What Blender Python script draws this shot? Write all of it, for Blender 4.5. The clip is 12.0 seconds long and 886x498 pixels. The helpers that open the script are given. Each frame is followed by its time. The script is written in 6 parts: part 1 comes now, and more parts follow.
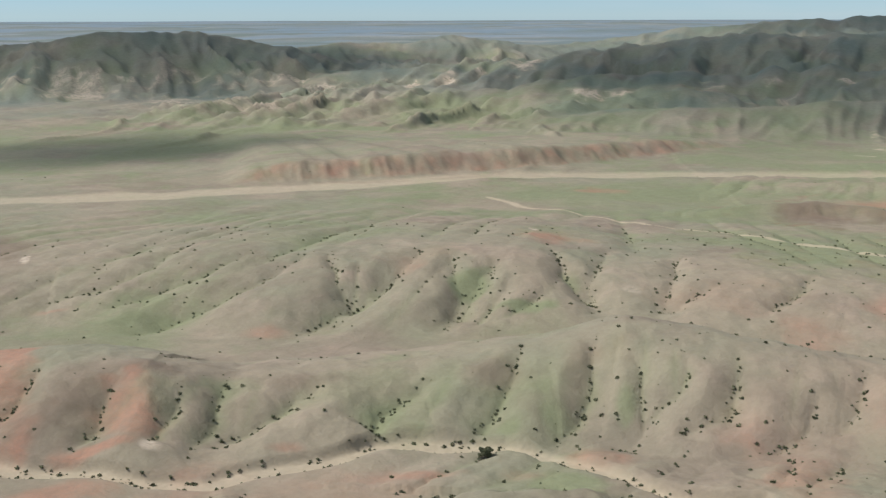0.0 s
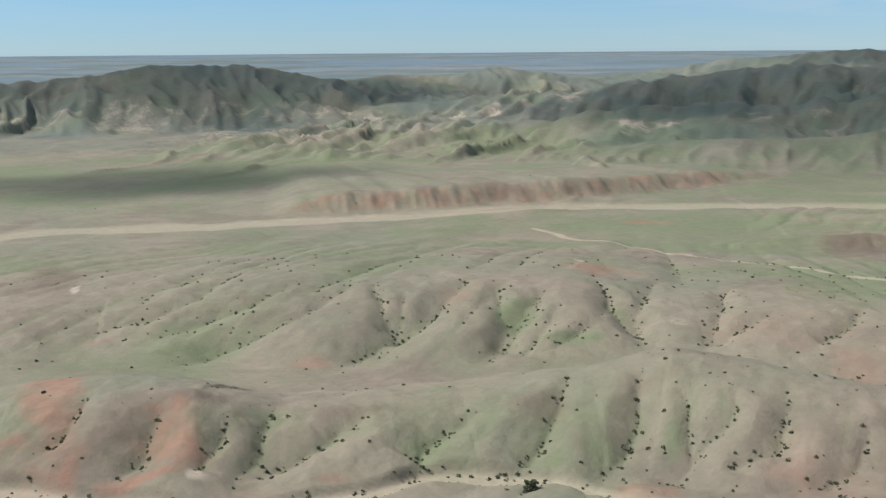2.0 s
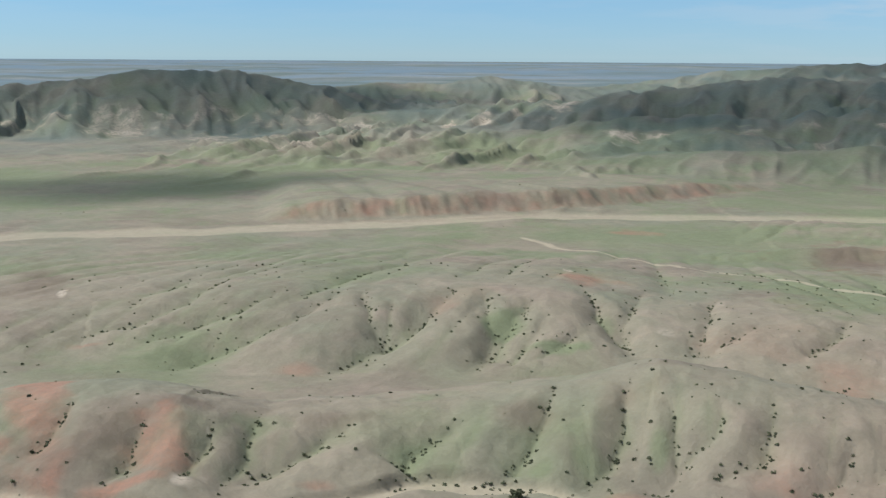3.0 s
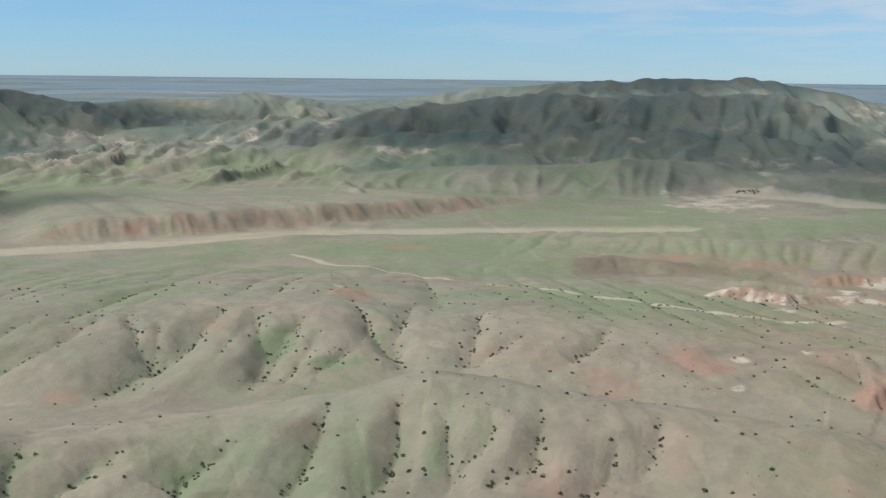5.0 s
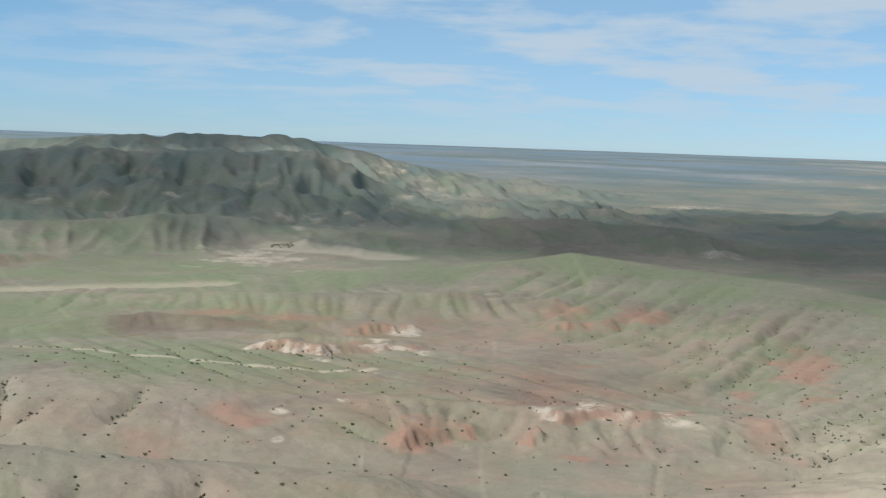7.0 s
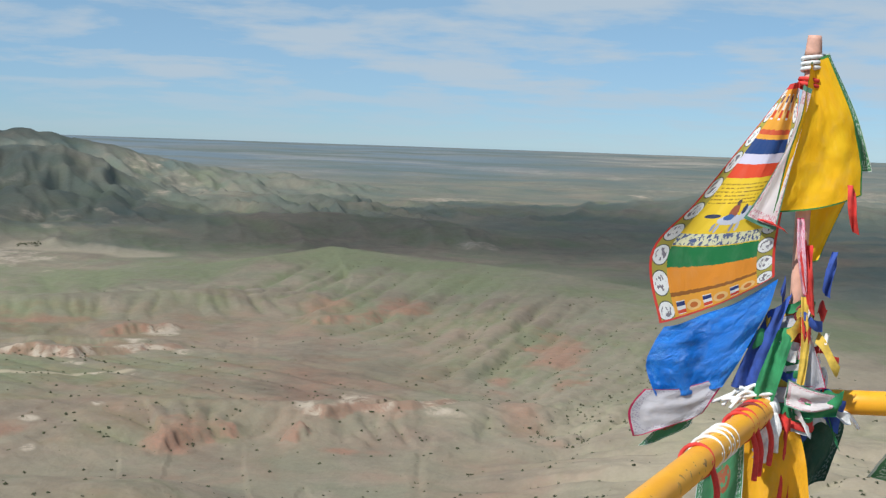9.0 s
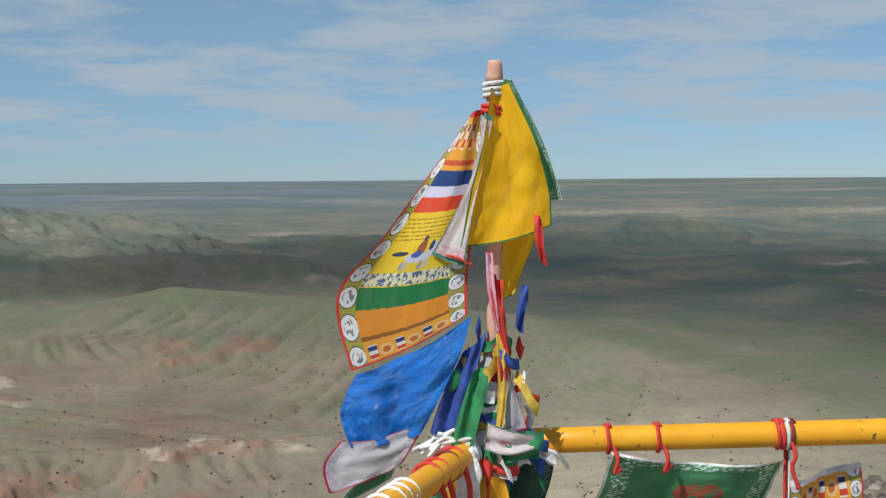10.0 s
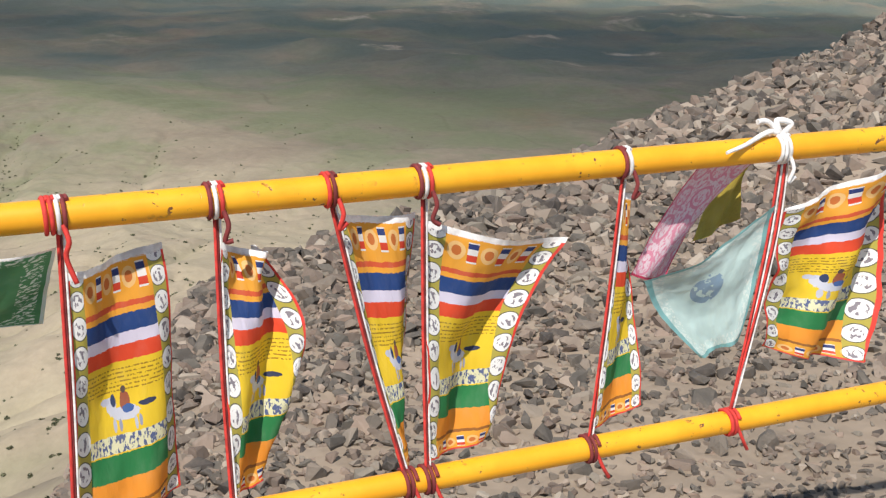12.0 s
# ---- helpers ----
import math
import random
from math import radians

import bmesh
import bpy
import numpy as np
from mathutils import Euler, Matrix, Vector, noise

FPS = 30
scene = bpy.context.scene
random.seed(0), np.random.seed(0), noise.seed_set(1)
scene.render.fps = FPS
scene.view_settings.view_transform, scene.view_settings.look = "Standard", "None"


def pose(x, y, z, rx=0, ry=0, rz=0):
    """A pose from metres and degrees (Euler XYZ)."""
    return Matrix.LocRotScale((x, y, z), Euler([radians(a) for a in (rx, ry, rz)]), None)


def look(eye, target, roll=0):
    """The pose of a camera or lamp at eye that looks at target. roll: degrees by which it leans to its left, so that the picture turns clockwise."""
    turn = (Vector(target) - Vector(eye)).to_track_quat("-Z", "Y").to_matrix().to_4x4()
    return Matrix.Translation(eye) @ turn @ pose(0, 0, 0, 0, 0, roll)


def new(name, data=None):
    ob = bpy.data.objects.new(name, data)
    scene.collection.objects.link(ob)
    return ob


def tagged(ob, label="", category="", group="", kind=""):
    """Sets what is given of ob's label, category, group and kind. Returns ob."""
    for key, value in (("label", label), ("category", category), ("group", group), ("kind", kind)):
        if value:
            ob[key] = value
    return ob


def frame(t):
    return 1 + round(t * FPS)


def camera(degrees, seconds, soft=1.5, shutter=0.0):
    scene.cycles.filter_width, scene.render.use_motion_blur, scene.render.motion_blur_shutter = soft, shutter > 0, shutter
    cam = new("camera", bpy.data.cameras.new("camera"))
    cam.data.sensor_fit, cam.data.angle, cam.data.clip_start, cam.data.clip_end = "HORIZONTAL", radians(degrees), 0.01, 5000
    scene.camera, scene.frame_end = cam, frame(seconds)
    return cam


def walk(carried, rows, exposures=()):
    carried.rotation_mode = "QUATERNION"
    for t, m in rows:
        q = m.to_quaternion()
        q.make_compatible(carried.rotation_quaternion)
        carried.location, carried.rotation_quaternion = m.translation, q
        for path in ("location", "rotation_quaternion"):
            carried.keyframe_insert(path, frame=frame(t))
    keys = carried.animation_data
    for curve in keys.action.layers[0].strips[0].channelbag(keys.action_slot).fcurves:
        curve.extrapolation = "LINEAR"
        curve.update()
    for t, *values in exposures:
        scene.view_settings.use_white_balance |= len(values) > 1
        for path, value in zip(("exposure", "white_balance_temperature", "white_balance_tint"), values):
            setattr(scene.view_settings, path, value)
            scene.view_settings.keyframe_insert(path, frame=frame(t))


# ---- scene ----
# ---------------- camera and its walk ----------------
cam = camera(40.19, 12.0, soft=1.3)


def stand(x, y, z, yaw, pitch, roll):
    return pose(x, y, z, 0, 0, yaw) @ pose(0, 0, 0, 90 + pitch) @ pose(0, 0, 0, 0, 0, roll)


PATH = [
    # seconds, x, y, z, yaw, pitch, roll
    (0.0, 0.000, 0.000, 0.000, 40.33, -10.91, -0.17),
    (0.5, 0.000, 0.000, 0.000, 39.19, -10.93, 0.87),
    (1.0, 0.000, 0.000, 0.000, 41.21, -10.95, -0.02),
    (1.5, 0.000, 0.000, 0.000, 41.28, -10.92, -1.07),
    (2.0, 0.000, 0.000, 0.000, 42.50, -9.42, -0.45),
    (2.5, 0.000, 0.000, 0.000, 42.60, -8.95, 0.28),
    (4.5, 0.000, 0.000, 0.000, 35.24, -8.92, 0.51),
    (5.0, 0.000, 0.000, 0.000, 31.01, -8.19, 0.63),
    (5.5, 0.000, 0.000, 0.000, 25.36, -7.31, -0.60),
    (6.0, 0.000, 0.000, 0.000, 17.56, -6.08, 1.39),
    (6.5, 0.000, 0.000, 0.000, 12.78, -5.35, 1.66),
    (8.5, 0.000, 0.000, 0.000, 0.64, -5.01, 3.27),
    (9.0, 0.085, 0.086, 0.002, -2.06, -5.01, 1.97),
    (9.5, 0.270, 0.149, 0.031, -5.24, -3.62, 0.80),
    (10.0, 0.398, 0.215, 0.021, -9.46, -3.48, -0.45),
    (10.5, 0.497, 0.318, 0.000, -17.34, -4.90, 0.25),
    (11.0, 0.593, 0.472, -0.025, -25.57, -8.74, -0.09),
    (11.5, 0.779, 0.534, -0.045, -30.29, -11.09, 0.06),
    (12.0, 0.963, 0.581, -0.060, -32.29, -14.81, 0.74),
]
EXPOSURE = 0.0
scene.view_settings.exposure = EXPOSURE
walk(cam, [(r[0], stand(*r[1:])) for r in PATH],
     [(0.0, 0.06, 6450, 11), (1.5, 0.06, 6400, 10), (2.5, 0.02, 6050, 8), (5.5, 0.02, 6050, 7), (8.5, -0.05, 6150, 8), (9.5, -0.25, 6200, 8), (10.0, -0.38, 6250, 8), (10.5, -0.34, 6350, 9),
      (11.0, -0.02, 6450, 11), (12.0, 0.06, 6650, 13)])

# ---------------- world, sun ----------------
SUN_AZ, SUN_EL = 130.0, 50.0          # degrees from +y towards -x, and above the horizon
TO_SUN = Vector((-math.sin(radians(SUN_AZ)) * math.cos(radians(SUN_EL)),
                 math.cos(radians(SUN_AZ)) * math.cos(radians(SUN_EL)), math.sin(radians(SUN_EL))))
sun = new("sun", bpy.data.lights.new("sun", "SUN"))
sun.data.energy, sun.data.angle, sun.data.color = 5.0, radians(0.53), (1.0, 0.96, 0.89)
sun.matrix_world = look(TO_SUN * 100, (0, 0, 0))


def mth(nt, op, a, b=None, c=None, clamp=False):
    n = nt.nodes.new("ShaderNodeMath")
    n.operation, n.use_clamp = op, clamp
    for i, v in enumerate((a, b, c)):
        if v is None:
            continue
        if isinstance(v, (int, float)):
            n.inputs[i].default_value = v
        else:
            nt.links.new(v, n.inputs[i])
    return n.outputs[0]


def mixc(nt, fac, a, b, blend="MIX"):
    n = nt.nodes.new("ShaderNodeMix")
    n.data_type, n.blend_type, n.clamp_factor = "RGBA", blend, True
    for i, v in ((0, fac), (6, a), (7, b)):
        if isinstance(v, (int, float)):
            n.inputs[i].default_value = v
        elif isinstance(v, tuple):
            n.inputs[i].default_value = (*v, 1.0)
        else:
            nt.links.new(v, n.inputs[i])
    return n.outputs[2]


def ramp(nt, v, lo, hi):
    n = nt.nodes.new("ShaderNodeMapRange")
    n.interpolation_type = "SMOOTHSTEP"
    nt.links.new(v, n.inputs[0])
    n.inputs[1].default_value, n.inputs[2].default_value = lo, hi
    return n.outputs[0]


def tex_noise(nt, vec, scale, detail=4.0, rough=0.55, dist=0.0):
    n = nt.nodes.new("ShaderNodeTexNoise")
    n.inputs["Scale"].default_value, n.inputs["Detail"].default_value = scale, detail
    n.inputs["Roughness"].default_value, n.inputs["Distortion"].default_value = rough, dist
    if vec is not None:
        nt.links.new(vec, n.inputs["Vector"])
    return n.outputs["Fac"]


world = bpy.data.worlds.new("sky")
scene.world = world
world.use_nodes = True
wt = world.node_tree
wt.nodes.clear()
sky = wt.nodes.new("ShaderNodeTexSky")
sky.sky_type, sky.sun_disc = "NISHITA", False
sky.sun_elevation, sky.sun_rotation = radians(SUN_EL), radians(-SUN_AZ)
sky.altitude, sky.air_density, sky.dust_density, sky.ozone_density = 1200, 1.0, 0.0, 3.0
geo = wt.nodes.new("ShaderNodeTexCoord")
sep = wt.nodes.new("ShaderNodeSeparateXYZ")
wt.links.new(geo.outputs["Generated"], sep.inputs[0])
# cloud layer: the view ray met with a flat, high sheet
up = mth(wt, "ADD", mth(wt, "MAXIMUM", sep.outputs[2], 0.0), 0.10)
comb = wt.nodes.new("ShaderNodeCombineXYZ")
wt.links.new(mth(wt, "DIVIDE", sep.outputs[0], up), comb.inputs[0])
wt.links.new(mth(wt, "DIVIDE", sep.outputs[1], up), comb.inputs[1])
n1 = tex_noise(wt, comb.outputs[0], 1.25, 8.0, 0.58, 0.15)
n2 = tex_noise(wt, comb.outputs[0], 0.2, 2.0, 0.5)
cover = ramp(wt, mth(wt, "ADD", mth(wt, "MULTIPLY", n1, 0.95), mth(wt, "MULTIPLY", n2, 0.25)), 0.46, 0.72)
# fewer clouds towards the clear quarter (north-west), none low over the horizon
clear = ramp(wt, mth(wt, "ADD", mth(wt, "MULTIPLY", sep.outputs[0], 1.0), mth(wt, "MULTIPLY", sep.outputs[1], 0.25)), -0.48, 0.1)
lowfade = ramp(wt, sep.outputs[2], 0.0, 0.06)
cover = mth(wt, "MAXIMUM", cover, 0.28)
cover = mth(wt, "MULTIPLY", mth(wt, "MULTIPLY", cover, mth(wt, "MULTIPLY_ADD", clear, 0.86, 0.14)), mth(wt, "MULTIPLY_ADD", lowfade, 0.7, 0.3))
tint = mixc(wt, ramp(wt, sep.outputs[2], -0.02, 0.16), (0.63, 0.88, 1.28), (0.82, 1.06, 1.14))
blue = mixc(wt, 1.0, sky.outputs[0], tint, "MULTIPLY")
skyc = mixc(wt, mth(wt, "MULTIPLY", cover, 0.84), blue, (6.5, 7.25, 7.9))
bg = wt.nodes.new("ShaderNodeBackground")
bg.inputs[1].default_value = 0.085
wt.links.new(skyc, bg.inputs[0])
wo = wt.nodes.new("ShaderNodeOutputWorld")
wt.links.new(bg.outputs[0], wo.inputs[0])

# ---------------- materials ----------------
def material(name):
    m = bpy.data.materials.new(name)
    m.use_nodes = True
    nt = m.node_tree
    b = nt.nodes["Principled BSDF"]
    return m, nt, b


def bump(nt, b, h, strength, dist):
    n = nt.nodes.new("ShaderNodeBump")
    n.inputs["Strength"].default_value, n.inputs["Distance"].default_value = strength, dist
    nt.links.new(h, n.inputs["Height"])
    nt.links.new(n.outputs[0], b.inputs["Normal"])


def ground_material():
    m, nt, b = material("steppe_soil")
    co = nt.nodes.new("ShaderNodeTexCoord").outputs["Object"]
    at = nt.nodes.new("ShaderNodeAttribute")
    at.attribute_name = "soil"
    s = nt.nodes.new("ShaderNodeSeparateColor")
    nt.links.new(at.outputs["Color"], s.inputs[0])
    at2 = nt.nodes.new("ShaderNodeAttribute")
    at2.attribute_name = "soil_haze"
    s2 = nt.nodes.new("ShaderNodeSeparateColor")
    nt.links.new(at2.outputs["Color"], s2.inputs[0])
    fine = tex_noise(nt, co, 0.9, 5.0, 0.6)
    mid = tex_noise(nt, co, 0.055, 5.0, 0.6, 0.4)
    wide = tex_noise(nt, co, 0.009, 4.0, 0.55, 0.6)
    base = mixc(nt, ramp(nt, wide, 0.35, 0.65), (0.243, 0.205, 0.152), (0.196, 0.190, 0.134))
    base = mixc(nt, mth(nt, "MULTIPLY", ramp(nt, tex_noise(nt, co, 0.021, 4.0, 0.6, 0.8), 0.46, 0.66), 0.65), base, (0.180, 0.144, 0.112))
    base = mixc(nt, mth(nt, "MULTIPLY", ramp(nt, mid, 0.45, 0.7), 0.45), base, (0.295, 0.232, 0.182))
    green = mth(nt, "ADD", s.outputs[1], mth(nt, "MULTIPLY", mth(nt, "SUBTRACT", mid, 0.5), 0.7), clamp=True)
    col = mixc(nt, ramp(nt, green, 0.18, 0.95), base, (0.175, 0.188, 0.112))
    col = mixc(nt, mth(nt, "MULTIPLY", at.outputs["Alpha"], 0.8), col, (0.150, 0.112, 0.085))
    red = mth(nt, "ADD", s.outputs[0], mth(nt, "MULTIPLY", mth(nt, "SUBTRACT", mid, 0.5), mth(nt, "MULTIPLY_ADD", s.outputs[0], 1.1, 0.12)), clamp=True)
    redc = mixc(nt, ramp(nt, fine, 0.3, 0.7), (0.325, 0.170, 0.117), (0.250, 0.148, 0.108))
    col = mixc(nt, mth(nt, "MULTIPLY", ramp(nt, red, 0.02, 0.95), 0.80), col, redc)
    pale = mth(nt, "ADD", s.outputs[2], mth(nt, "MULTIPLY", mth(nt, "SUBTRACT", mid, 0.5), 0.8), clamp=True)
    streak = tex_noise(nt, co, 0.16, 5.0, 0.7, 1.2)
    col = mixc(nt, mth(nt, "MULTIPLY", ramp(nt, pale, 0.1, 0.72), ramp(nt, streak, 0.34, 0.56)), col, (0.41, 0.345, 0.27))
    col = mixc(nt, s2.outputs[0], col, (0.44, 0.37, 0.27))          # dry wash sand
    col = mixc(nt, s2.outputs[1], col, (0.112, 0.142, 0.124))        # dark mountain scrub, with cloud shade and haze blue put into its colour
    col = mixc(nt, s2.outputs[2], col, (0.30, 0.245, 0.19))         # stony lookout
    col = mixc(nt, at2.outputs["Alpha"], col, (0.150, 0.200, 0.242))   # haze over the far land, painted as a blue-grey tint
    tuft = tex_noise(nt, co, 0.24, 5.0, 0.65, 0.3)
    shade = mth(nt, "ADD", mth(nt, "MULTIPLY_ADD", fine, 0.22, 0.69), mth(nt, "MULTIPLY", tuft, 0.42))
    n = nt.nodes.new("ShaderNodeVectorMath")
    n.operation = "SCALE"
    nt.links.new(col, n.inputs[0])
    nt.links.new(shade, n.inputs["Scale"])
    nt.links.new(n.outputs[0], b.inputs["Base Color"])
    b.inputs["Roughness"].default_value = 0.95
    b.inputs["Specular IOR Level"].default_value = 0.15
    bump(nt, b, mth(nt, "ADD", mth(nt, "MULTIPLY", fine, 0.5), mth(nt, "MULTIPLY", mid, 3.0)), 0.38, 0.8)
    return m


def cloud_material():
    m, nt, b = material("cloud_vapour")
    b.inputs["Base Color"].default_value = (0.85, 0.86, 0.88, 1)
    b.inputs["Roughness"].default_value = 1.0
    at = nt.nodes.new("ShaderNodeAttribute")
    at.attribute_name = "thickness"
    co = nt.nodes.new("ShaderNodeTexCoord").outputs["Object"]
    n = tex_noise(nt, co, 0.006, 5.0, 0.6)
    veil = ramp(nt, mth(nt, "ADD", at.outputs["Fac"], mth(nt, "MULTIPLY", mth(nt, "SUBTRACT", n, 0.5), 0.9)), -0.25, 0.95)
    nt.links.new(mth(nt, "MULTIPLY", veil, 0.46), b.inputs["Alpha"])
    return m


M_GROUND = ground_material()
M_CLOUD = cloud_material()

# ---------------- the land: one sheet to the horizon ----------------
def lattice(ix, iy, seed):
    h = (ix.astype(np.int64) * 374761393 + iy.astype(np.int64) * 668265263 + seed * 1442695041) & 0x7FFFFFFF
    h = ((h ^ (h >> 13)) * 1274126177) & 0x7FFFFFFF
    return (h ^ (h >> 16)) & 0xFFFF


def perlin(x, y, seed=0):
    x, y = np.asarray(x, float), np.asarray(y, float)
    ix, iy = np.floor(x).astype(np.int64), np.floor(y).astype(np.int64)
    fx, fy = x - ix, y - iy
    u, v = fx * fx * fx * (fx * (fx * 6 - 15) + 10), fy * fy * fy * (fy * (fy * 6 - 15) + 10)

    def grad(i, j):
        a = lattice(ix + i, iy + j, seed) * (2 * np.pi / 65536)
        return np.cos(a) * (fx - i) + np.sin(a) * (fy - j)
    a, b = grad(0, 0), grad(1, 0)
    c, d = grad(0, 1), grad(1, 1)
    return 1.5 * ((a + u * (b - a)) + v * ((c + u * (d - c)) - (a + u * (b - a))))


def fbm(x, y, octaves=4, seed=0, gain=0.5):
    out, amp, f = 0.0, 1.0, 1.0
    for o in range(octaves):
        out = out + amp * perlin(x * f, y * f, seed + o * 7)
        amp, f = amp * gain, f * 2.03
    return out


def ridged(x, y, octaves=4, seed=0):
    out, amp, f = 0.0, 1.0, 1.0
    for o in range(octaves):
        out = out + amp * (1 - 2 * np.abs(perlin(x * f, y * f, seed + o * 7)))
        amp, f = amp * 0.5, f * 2.07
    return out


def sstep(a, b, v):
    t = np.clip((v - a) / (b - a), 0, 1)
    return t * t * (3 - 2 * t)


def smax(a, b, k):
    h = np.clip(0.5 + 0.5 * (a - b) / k, 0, 1)
    return b + (a - b) * h + k * h * (1 - h)


def polar(az, r):
    a = radians(az)
    return -math.sin(a) * r, math.cos(a) * r


def along(x, y, line):
    """Distance to a line of (azimuth, range, value) points, the way along it, the value there, and the side (+1 is farther out)."""
    pts = [(*polar(a, r), v) for a, r, v in line]
    best = np.full(x.shape, 1e9)
    s_at, v_at, side = np.zeros(x.shape), np.full(x.shape, pts[0][2], float), np.ones(x.shape)
    run = 0.0
    for (x0, y0, v0), (x1, y1, v1) in zip(pts, pts[1:]):
        dx, dy = x1 - x0, y1 - y0
        ln = math.hypot(dx, dy)
        t = np.clip(((x - x0) * dx + (y - y0) * dy) / (ln * ln), 0, 1)
        px, py = x0 + t * dx, y0 + t * dy
        d = np.hypot(x - px, y - py)
        hit = d < best
        best = np.where(hit, d, best)
        s_at = np.where(hit, run + t * ln, s_at)
        v_at = np.where(hit, v0 + (v1 - v0) * t, v_at)
        side = np.where(hit, np.sign(px * (x - px) + py * (y - py)), side)
        run += ln
    return best, s_at, v_at, side


# crests: (azimuth, range, height of the crest), foot widths near and far, gully spacing and depth, seed, blend
RIDGES = []


def ridge(line, near_width, far_width, gap, depth, seed, blend):
    RIDGES.append((line, near_width, far_width, gap, depth, seed, blend))


ridge([(66, 296, -81.5), (62, 292, -77.9), (58, 284, -75.9), (54.3, 272, -76.6), (50.5, 271, -81.1), (46, 272, -80.5), (41.6, 277, -80.5), (35.5, 280, -75.6), (31.7, 282, -70.4), (27.7, 276, -71.8), (21.2, 274, -75.6), (13, 270, -78.1)], 44, 46, 13, 0.5, 3, 2.5)
ridge([(66, 420, -86), (58, 424, -82.3), (50, 408, -77.2), (45.9, 390, -76.1), (41.7, 388, -74.5), (36.6, 388, -74.4), (31.8, 385, -78.5), (26.5, 380, -78.3), (21.5, 380, -80), (15, 376, -82.7)], 58, 190, 24, 1.3, 11, 3)
ridge([(70, 1600, -46), (60.2, 1650, -38.6), (58.3, 1650, -34), (55.6, 1640, -23), (53.9, 1650, -20.5), (51.7, 1650, -20), (49.6, 1650, -34), (47.3, 1650, -42), (45, 1700, -62)], 330, 380, 52, 17, 21, 6)
ridge([(50, 1850, -52), (47, 1880, -47), (43.8, 1920, -40), (41.8, 1930, -44), (39.9, 1950, -30.5), (37.8, 1950, -39), (34.6, 1980, -55), (30, 2000, -62)], 380, 300, 52, 12, 31, 6)
ridge([(47, 1450, -74), (44, 1480, -64), (41, 1500, -60), (38, 1560, -62), (35, 1600, -68)], 160, 200, 48, 5, 37, 6)
ridge([(38.5, 1250, -76), (36, 1330, -62), (34.4, 1420, -46), (31, 1450, -33), (26.5, 1470, -22.5), (24, 1490, -24), (21.2, 1480, -19.5), (18.5, 1480, -21), (16, 1460, -18.5), (13.6, 1450, -35), (11.8, 1450, -52), (9.5, 1450, -72)], 470, 420, 60, 17, 41, 6)
ridge([(36, 2100, -52), (31.5, 2080, -30), (29.1, 2060, -21), (26, 2050, -13), (24.1, 2050, -6.5), (22.3, 2050, -9), (20.9, 2050, 0.6), (19, 2050, -4), (17, 2050, 0), (15.6, 2040, -4), (14.9, 2040, -12), (11.6, 2060, -39), (8, 2100, -60)], 480, 420, 60, 12, 47, 6)
ridge([(39, 1180, -80), (36.5, 1200, -66), (34.2, 1210, -57), (31.5, 1220, -52), (28.5, 1230, -54), (26, 1240, -47), (23, 1230, -45), (20, 1230, -49), (17, 1230, -50), (14, 1240, -60), (11, 1250, -74)], 240, 200, 50, 9, 111, 5)
ridge([(36, 960, -84), (32, 980, -76), (29.5, 990, -73), (26, 1000, -72), (23, 1010, -67), (20, 1040, -70), (17, 1060, -78)], 150, 150, 46, 6, 117, 5)
ridge([(28, 552, -87.5), (25.8, 560, -85.4), (23, 575, -84), (20.5, 570, -86), (18.5, 560, -89)], 24, 40, 11, 1.3, 53, 2)
ridge([(19.4, 526, -89), (17.8, 520, -86.4), (16.6, 516, -83.6), (15, 515, -85.2), (12.5, 512, -86.2), (9.4, 514, -87.5), (8, 515, -89.5)], 18, 20, 8, 1.6, 59, 1.5)
ridge([(24, 650, -86), (20, 640, -82.5), (16.5, 628, -82), (12, 640, -81.5), (9.5, 640, -79.5), (6, 650, -82), (2, 640, -84)], 55, 80, 15, 3, 61, 3)
ridge([(9, 760, -84), (6, 770, -76), (3, 800, -70.5), (-1.4, 770, -74.5), (-7, 720, -74.2), (-13, 650, -76.2), (-18, 560, -79.5), (-24, 480, -84)], 270, 120, 31, 1.8, 67, 6)
ridge([(17, 392, -87), (13, 384, -83.5), (9, 380, -82), (5, 372, -81.5), (1, 372, -83.5), (-5, 392, -84), (-10, 410, -84), (-14, 420, -86)], 46, 34, 9, 1.7, 71, 2)
ridge([(12, 1080, -80), (8, 1120, -74), (3.6, 1150, -70), (-1, 1150, -75), (-5, 1150, -84)], 210, 260, 60, 7, 73, 6)
ridge([(-2.4, 1090, -89), (-4, 1085, -84.5), (-5.1, 1080, -80.3), (-6.4, 1085, -84), (-8, 1090, -88)], 40, 60, 20, 2, 79, 3)
ridge([(-6, 1560, -80), (-11, 1620, -72), (-14.5, 1680, -62), (-17.3, 1700, -56), (-20, 1700, -62), (-24, 1700, -74), (-29, 1660, -82)], 380, 380, 80, 9, 83, 8)
ridge([(-20, 1180, -84), (-26, 1200, -79), (-33, 1180, -80), (-40, 1200, -82), (-50, 1220, -78)], 260, 300, 70, 7, 89, 8)
ridge([(-30, 70, -48), (-22, 190, -70), (-17, 330, -79), (-13, 440, -86)], 95, 120, 19, 4.8, 97, 4)
ridge([(30, 215, -87), (22, 208, -84), (14, 200, -80), (6, 205, -79), (-2, 220, -81), (-9, 245, -84)], 40, 90, 14, 1.6, 101, 3)
ridge([(66, 205, -82), (58, 206, -83), (52, 208, -85), (47, 205, -87.5)], 40, 22, 10, 1.4, 103, 2)
